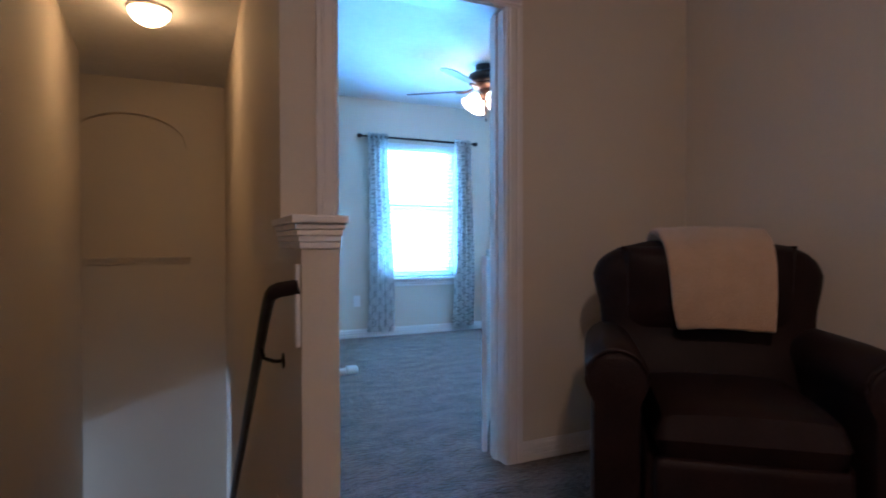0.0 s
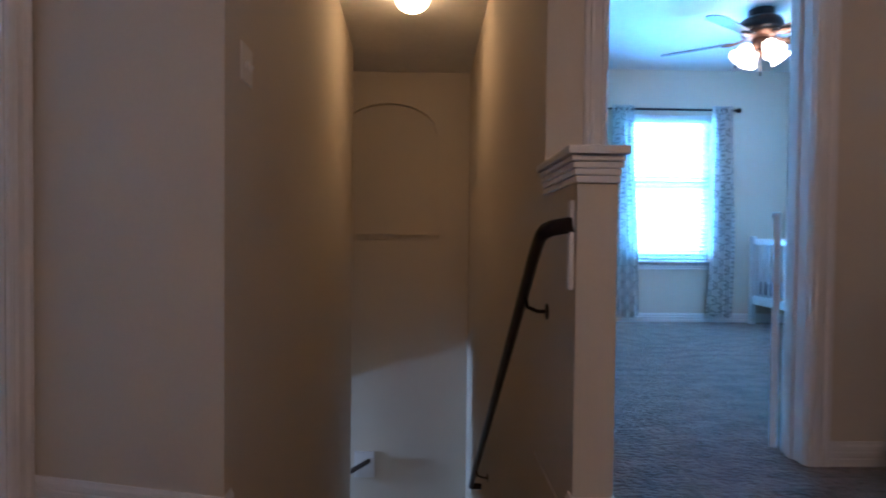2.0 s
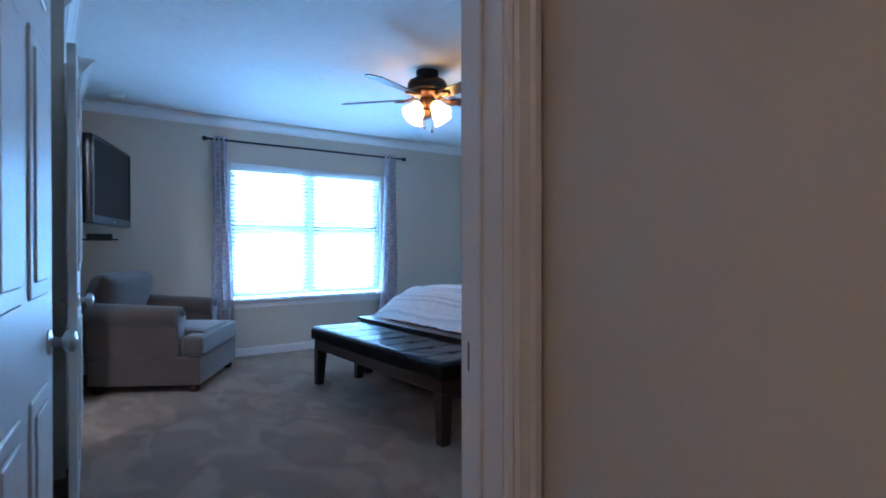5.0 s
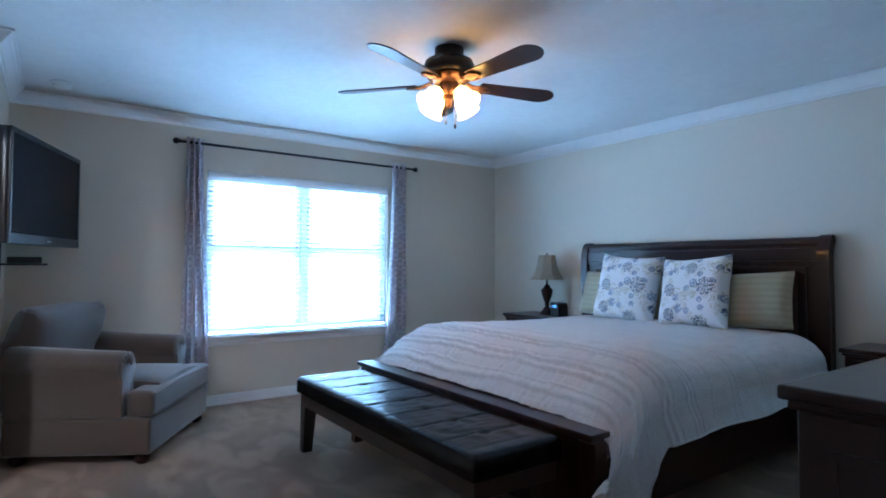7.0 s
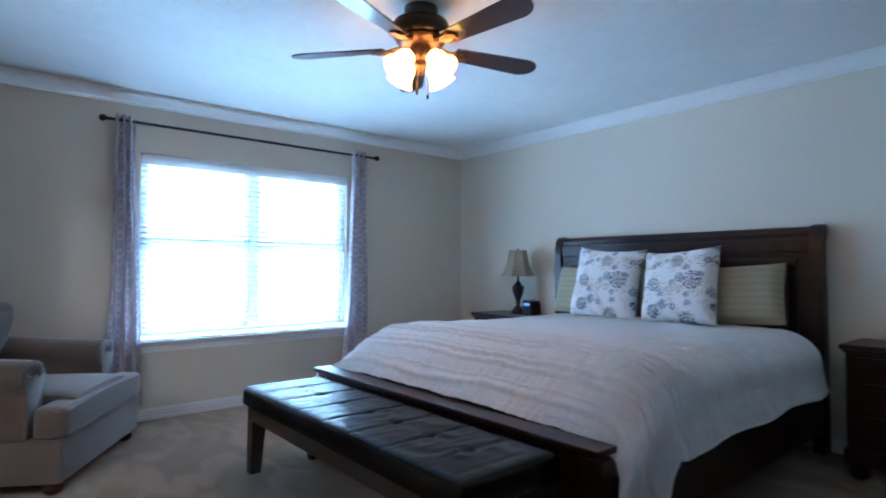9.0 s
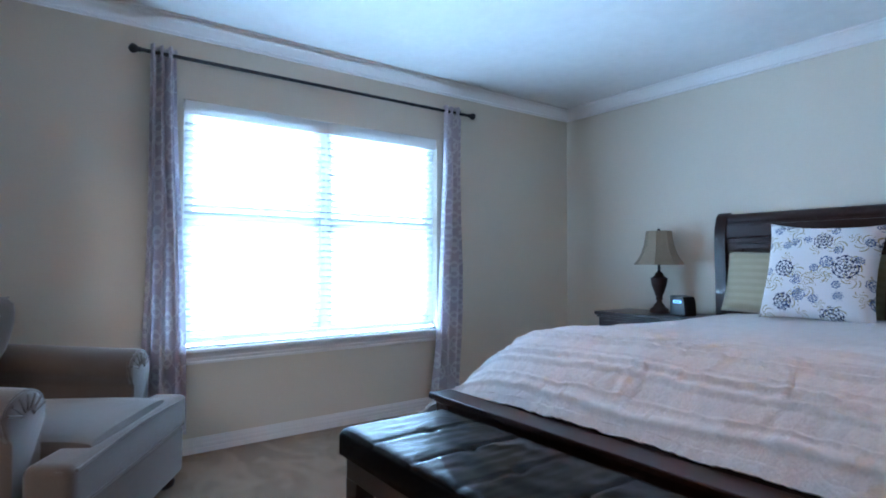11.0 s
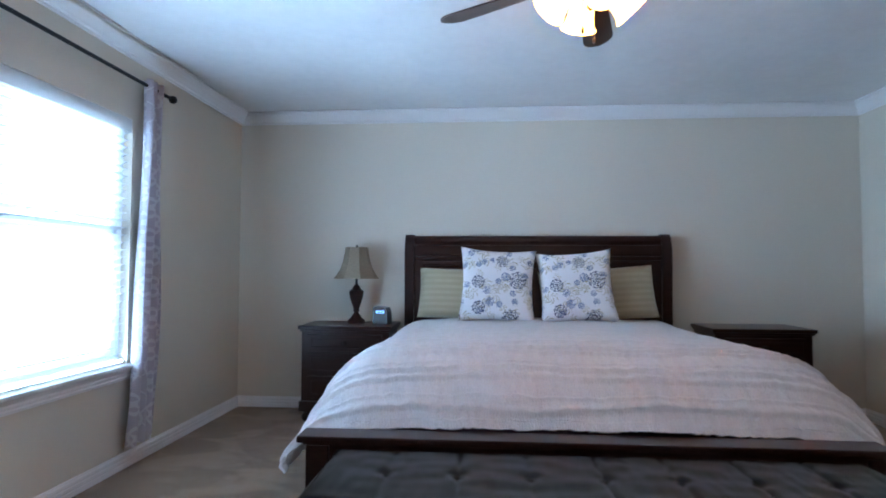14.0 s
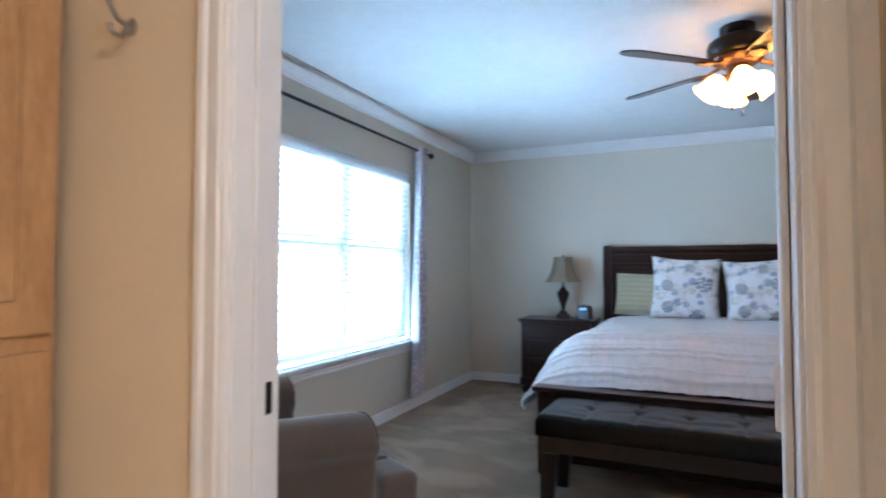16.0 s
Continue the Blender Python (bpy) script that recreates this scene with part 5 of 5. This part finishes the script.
def ceiling_fan(name, label, at, start, glow):
    th = thing(name, label, "ceiling fan", at)
    part("canopy", lathe([(0.085, -0.0005), (0.085, -0.03), (0.075, -0.05), (0.06, -0.055)], 28), BRONZE, th, smooth=True)
    part("motor_housing", lathe([(0.06, -0.055), (0.11, -0.062), (0.14, -0.08), (0.15, -0.105), (0.15, -0.135), (0.138, -0.155), (0.12, -0.162)], 32), BRONZE, th, smooth=True)
    part("motor_band", lathe([(0.12, -0.1625), (0.128, -0.17), (0.12, -0.185), (0.095, -0.2), (0.075, -0.205)], 32), COPPER, th, "antique copper band", True)
    part("switch_housing", lathe([(0.052, -0.2055), (0.055, -0.215), (0.055, -0.262), (0.045, -0.28), (0.05, -0.287), (0.02, -0.3), (0.012, -0.32), (0.016, -0.335), (0.004, -0.35)], 24), COPPER, th, smooth=True)
    bl = blade_mesh()
    me = mesh_of("blade", bl, BLADE)
    for k in range(5):
        m = pose(0, 0, -0.207, 0, 0, start + 72 * k)
        b = new("blade", me)
        b.parent, b.matrix_basis = th, m @ pose(0, 0, 0, -12)
        arm = tube([(0.11, 0, 0.01), (0.15, 0, 0.0), (0.19, 0, -0.012), (0.26, 0, -0.012)], [0.014, 0.012, 0.018, 0.01], 8, squash=(1.6, 0.6))
        part("blade_iron", move(arm, m @ pose(0, 0, 0, -12)), COPPER, b.parent, "antique copper blade bracket", True)
        for s in (1, -1):
            part("iron_scroll", move(tube([(0.14, 0, -0.004), (0.18, s * 0.03, -0.01), (0.225, s * 0.036, -0.012), (0.25, s * 0.012, -0.012)], 0.006, 6), m @ pose(0, 0, 0, -12)), COPPER, th)
    for k in range(4):
        m = pose(0, 0, -0.265, 0, 0, start + 3 + 90 * k)
        part("lamp_arm", move(tube([(0.045, 0, 0), (0.07, 0, 0.008), (0.085, 0, -0.005)], 0.011, 8), m), COPPER, th)
        tulip = [(0.024, 0.0), (0.04, -0.012), (0.05, -0.04), (0.052, -0.07), (0.06, -0.1), (0.074, -0.118), (0.07, -0.119), (0.054, -0.098), (0.046, -0.06), (0.03, -0.014)]
        part("lamp_shade", move(lathe(tulip, 20), m @ pose(0.083, 0, 0.002, 0, -42, 0)), glow, th, "lit frosted glass shade", True)
    for x, y, l in ((0.02, 0.03, 0.14), (-0.03, 0.0, 0.11)):
        part("pull_chain", tube([(x, y, -0.29), (x, y, -0.3 - l)], 0.0016, 5), COPPER, th)
        part("chain_fob", move(lathe([(0.002, 0), (0.007, -0.01), (0.006, -0.025), (0.002, -0.03)], 10), pose(x, y, -0.3 - l)), WOOD, th)
    return th


ceiling_fan("ceiling_fan", "dark bronze ceiling fan with five blades and lit glass shades", pose(-4.21, 3.086, CEIL_Z), 4, GLOW)
ceiling_fan("nursery_ceiling_fan", "dark bronze nursery ceiling fan with lit glass shades", pose(2.075, 3.86, 2.5), -1, GLOW_COOL)

smoke = thing("smoke_detector", "white round smoke detector on the ceiling", "smoke detector", pose(-6.29, 1.24, CEIL_Z))
part("base", lathe([(0.068, -0.0005), (0.068, -0.012), (0.06, -0.014)], 24), WHITEWARE, smoke)
part("cover", lathe([(0.06, -0.0145), (0.057, -0.03), (0.045, -0.04), (0.01, -0.042)], 24), WHITEWARE, smoke, smooth=True)
vent = thing("ceiling_vent", "white slatted air vent in the ceiling", "air vent", pose(-2.56, 3.1, CEIL_Z))
part("frame", boxes((-0.2, 0.2, -0.2, -0.17, -0.01, -0.0005), (-0.2, 0.2, 0.17, 0.2, -0.01, -0.0005), (-0.2, -0.17, -0.17, 0.17, -0.01, -0.0005), (0.17, 0.2, -0.17, 0.17, -0.01, -0.0005), bevel=0.002, seg=1), WHITEWARE, vent)
for k in range(12):
    y = -0.155 + 0.028 * k
    part("slat", move(boxes((-0.169, 0.169, -0.009, 0.009, -0.001, 0.001)), pose(0, y, -0.008, 35)), WHITEWARE, vent)

# ---- landing things ----
REC = pose(1.448, 1.026, 0, 0, 0, 141.5) @ Matrix.Diagonal((0.823, 0.823, 0.926, 1.0))
rec = thing("recliner", "dark brown leather recliner with rolled arms", "recliner", REC)
part("base", boxes((-0.34, 0.34, -0.42, 0.40, 0.06, 0.40), bevel=0.03, seg=3), RECLINER, rec, smooth=True)
part("footrest", boxes((-0.31, 0.31, 0.402, 0.47, 0.08, 0.40), bevel=0.03, seg=3), RECLINER, rec, smooth=True)
part("seat", move(cushion(0.62, 0.7, 0.2, 24, 0.2), pose(0, 0.12, 0.46)), RECLINER, rec, smooth=True)


def recliner_arm(x):
    prof = [(-0.085, 0.05), (0.085, 0.05), (0.085, 0.54)]
    for k in range(13):
        a = radians(-40 + 260 * k / 12)
        prof.append((0.112 * math.cos(a), 0.645 + 0.095 * math.sin(a)))
    prof.append((-0.085, 0.54))
    bm = bmesh.new()
    rings = []
    for t, s in ((0.47, 0.9), (0.46, 0.96), (0.43, 1.0), (0.1, 1.0), (-0.35, 0.97), (-0.42, 0.9)):
        rings.append([bm.verts.new((x + px * s, t, 0.35 + (pz - 0.35) * s)) for px, pz in prof])
    for a, b in zip(rings, rings[1:]):
        for k in range(len(prof)):
            m = (k + 1) % len(prof)
            bm.faces.new((a[k], a[m], b[m], b[k]))
    bm.faces.new(rings[0]), bm.faces.new(rings[-1])
    return bm


for x in (-0.44, 0.44):
    a = part("arm", recliner_arm(x), RECLINER, rec, smooth=True)
    pts = [(x + 0.106 * math.cos(radians(-40 + 260 * k / 14)), 0.462, 0.643 + 0.089 * math.sin(radians(-40 + 260 * k / 14))) for k in range(15)]
    part("welt", tube(pts, 0.008, 6), RECLINER, a)


def recliner_back():
    def at(u, v):
        a = u * 2 * math.pi
        w = 0.49 * (1 - 0.12 * max(0, v - 0.8) / 0.2) + 0.02 * math.sin(3 * v * math.pi)
        ca, sa = math.cos(a), math.sin(a)
        k = 1 if v < 0.86 else math.sqrt(max(0.0, 1 - ((v - 0.86) / 0.14) ** 2))
        x = w * math.copysign(abs(ca) ** 0.5, ca) * (0.55 + 0.45 * k)
        y = (0.13 + 0.02 * math.sin(v * 9)) * math.copysign(abs(sa) ** 0.6, sa) * max(k, 0.03)
        z = 0.36 + 0.72 * v
        return Vector((x, -0.29 - 0.12 * v + y + 0.01 * noise.noise((x * 5, z * 6, 0)), z + 0.01 * noise.noise((x * 4, 0, z))))

    bm = grid(48, 26, at, wrap=True)
    bmesh.ops.recalc_face_normals(bm, faces=bm.faces)
    return bm


part("backrest", recliner_back(), RECLINER, rec, smooth=True)
part("head_pillow", move(cushion(0.76, 0.38, 0.22, 24, 0.34), pose(0, -0.315, 0.87, 82)), RECLINER, rec, smooth=True)


def throw():
    """A folded blanket hung over the chair's back."""
    line = [(-0.575, 0.64), (-0.575, 0.8), (-0.57, 0.98), (-0.545, 1.07), (-0.46, 1.105), (-0.35, 1.10), (-0.25, 1.05), (-0.195, 0.96), (-0.175, 0.87), (-0.167, 0.79), (-0.162, 0.72)]

    def at(u, v):
        k = v * (len(line) - 1)
        i = min(int(k), len(line) - 2)
        f = k - i
        y = line[i][0] * (1 - f) + line[i + 1][0] * f
        z = line[i][1] * (1 - f) + line[i + 1][1] * f
        x = -0.262 + (0.49 - 0.09 * max(0.0, v - 0.4) / 0.6) * u + 0.008 * math.sin(8 * v)
        return Vector((x, y + 0.006 * noise.noise((u * 5, v * 6, 0)), z + 0.006 * noise.noise((u * 6, v * 5, 4)) + 0.01 * math.sin(u * 3)))

    return grid(24, 40, at)


bl = single("throw_blanket", throw(), FLEECE, "folded cream fleece blanket over the recliner's back", "blanket", REC, True)
sol = bl.modifiers.new("thickness", "SOLIDIFY")
sol.thickness, sol.offset = 0.03, 1
bv = bl.modifiers.new("rounding", "BEVEL")
bv.width, bv.segments = 0.012, 3

# ---- nursery things ----
gate = thing("baby_gate", "white baby gate folded open inside the nursery door", "baby gate", pose(1.045, 1.985, 0, 0, 0, 58))
for x in (0.0, 0.54):
    part("upright", boxes((x, x + 0.03, -0.012, 0.012, 0.0, 0.93), bevel=0.005), CRIBW, gate)
for z in (0.06, 0.88):
    part("rail", boxes((0.0305, 0.5395, -0.01, 0.01, z, z + 0.03), bevel=0.005), CRIBW, gate)
for k in range(8):
    part("bar", tube([(0.085 + 0.057 * k, 0, 0.088), (0.085 + 0.057 * k, 0, 0.882)], 0.008, 8), CRIBW, gate)
part("latch", boxes((0.5, 0.6, -0.02, 0.02, 0.931, 0.955), bevel=0.005), CRIBW, gate)
outlet = thing("wall_outlet", "white wall outlet on the nursery wall", "outlet", pose(1.34, 5.3095, 0.38))
part("plate", boxes((-0.036, 0.036, -0.006, 0, -0.058, 0.058), bevel=0.002), WHITEWARE, outlet)
for z in (-0.022, 0.022):
    part("socket", boxes((-0.017, 0.017, -0.0085, -0.0062, z - 0.014, z + 0.014), bevel=0.001, seg=1), WHITEWARE, outlet)
crib = thing("crib", "white slatted baby crib beside the window", "crib", pose(2.82, 3.95, 0))
for x in (0, 0.41):
    for y in (0, 1.22):
        part("post", boxes((x, x + 0.05, y, y + 0.05, 0, 0.86 if y else 0.9), bevel=0.006), CRIBW, crib)
for y in (0, 1.22):
    part("end_rail", boxes((0.0505, 0.4095, y + 0.008, y + 0.042, 0.78, 0.84), (0.0505, 0.4095, y + 0.008, y + 0.042, 0.2, 0.3), bevel=0.005), CRIBW, crib)
    for k in range(5):
        x = 0.085 + 0.065 * k
        part("slat", boxes((x, x + 0.025, y + 0.015, y + 0.035, 0.3005, 0.7795), bevel=0.003, seg=1), CRIBW, crib)
for x in (0.008, 0.418):
    part("side_rail", boxes((x, x + 0.034, 0.0505, 1.2195, 0.78, 0.83), (x, x + 0.034, 0.0505, 1.2195, 0.2, 0.28), bevel=0.005), CRIBW, crib)
    for k in range(14):
        y = 0.1 + 0.08 * k
        part("slat", boxes((x + 0.008, x + 0.028, y, y + 0.024, 0.2805, 0.7795), bevel=0.003, seg=1), CRIBW, crib)
part("mattress", boxes((0.045, 0.415, 0.055, 1.215, 0.3, 0.42), bevel=0.02, seg=3), material("crib_sheet", (0.3, 0.32, 0.36), 0.9), crib, "grey blue sheeted mattress", True)
swing = thing("baby_swing", "white plastic baby swing standing on the nursery carpet", "baby swing")
part("foot_tube", tube([(0.45, 3.3, 0.03), (0.5, 3.6, 0.03), (0.65, 3.72, 0.03), (0.84, 3.745, 0.03)], 0.026, 10), WHITEWARE, swing, smooth=True)
part("foot_cap", move(lathe([(0.02, -0.05), (0.034, -0.04), (0.036, 0.03), (0.02, 0.045)], 14), pose(0.87, 3.745, 0.036, 0, 90)), WHITEWARE, swing, smooth=True)
part("leg_tube", tube([(0.5, 3.6, 0.05), (0.5, 3.72, 0.4), (0.52, 3.85, 0.62)], 0.022, 10), WHITEWARE, swing, smooth=True)

# ---- bathroom things ----
lin = thing("linen_cabinet", "honey oak linen cabinet in the bathroom", "cabinet", pose(-5.895, 0.1, 0))
part("body", boxes((0, 0.06, -0.4, 0.55, 0.09, 2.2), bevel=0.004), OAK, lin)
part("plinth", boxes((0, 0.05, -0.4, 0.55, 0, 0.0895)), OAK, lin)
for z0, z1 in ((0.12, 1.02), (1.06, 2.15)):
    dr = part("cabinet_door", boxes((0.0605, 0.08, -0.38, 0.53, z0, z1), bevel=0.005), OAK, lin)
    part("panel", boxes((0.0805, 0.088, -0.3, 0.45, z0 + 0.08, z1 - 0.08), bevel=0.006), OAK, dr)
hook = thing("robe_hook", "satin nickel double robe hook on the bathroom wall", "hook", pose(-5.61, 0.6675, 1.77))
part("plate", move(lathe([(0.022, 0), (0.022, 0.004), (0.012, 0.01)], 16), pose(0, 0, 0, 90)), NICKEL, hook)
part("upper_prong", tube([(0, -0.008, 0.0), (0, -0.03, 0.005), (0, -0.05, 0.03), (0, -0.055, 0.045)], [0.007, 0.006, 0.006, 0.009], 8), NICKEL, hook, smooth=True)
part("lower_prong", tube([(0, -0.008, -0.005), (0, -0.025, -0.03), (0, -0.045, -0.03), (0, -0.05, -0.01)], [0.006, 0.006, 0.006, 0.009], 8), NICKEL, hook, smooth=True)
# added light, out of view, set aside from the doorway to brighten the bathroom
bl2 = thing("bath_fill_light", "unseen round ceiling light added to brighten the bathroom", "ceiling light", pose(-3.35, -0.5, CEIL_Z))
part("base", lathe([(0.15, -0.02), (0.16, -0.012), (0.16, -0.0005)], 28), WHITEWARE, bl2)
part("glass_dome", lathe([(0.001, -0.115), (0.06, -0.11), (0.11, -0.085), (0.145, -0.045), (0.15, -0.0205)], 28), BATH_FILL_DOME, bl2, smooth=True)
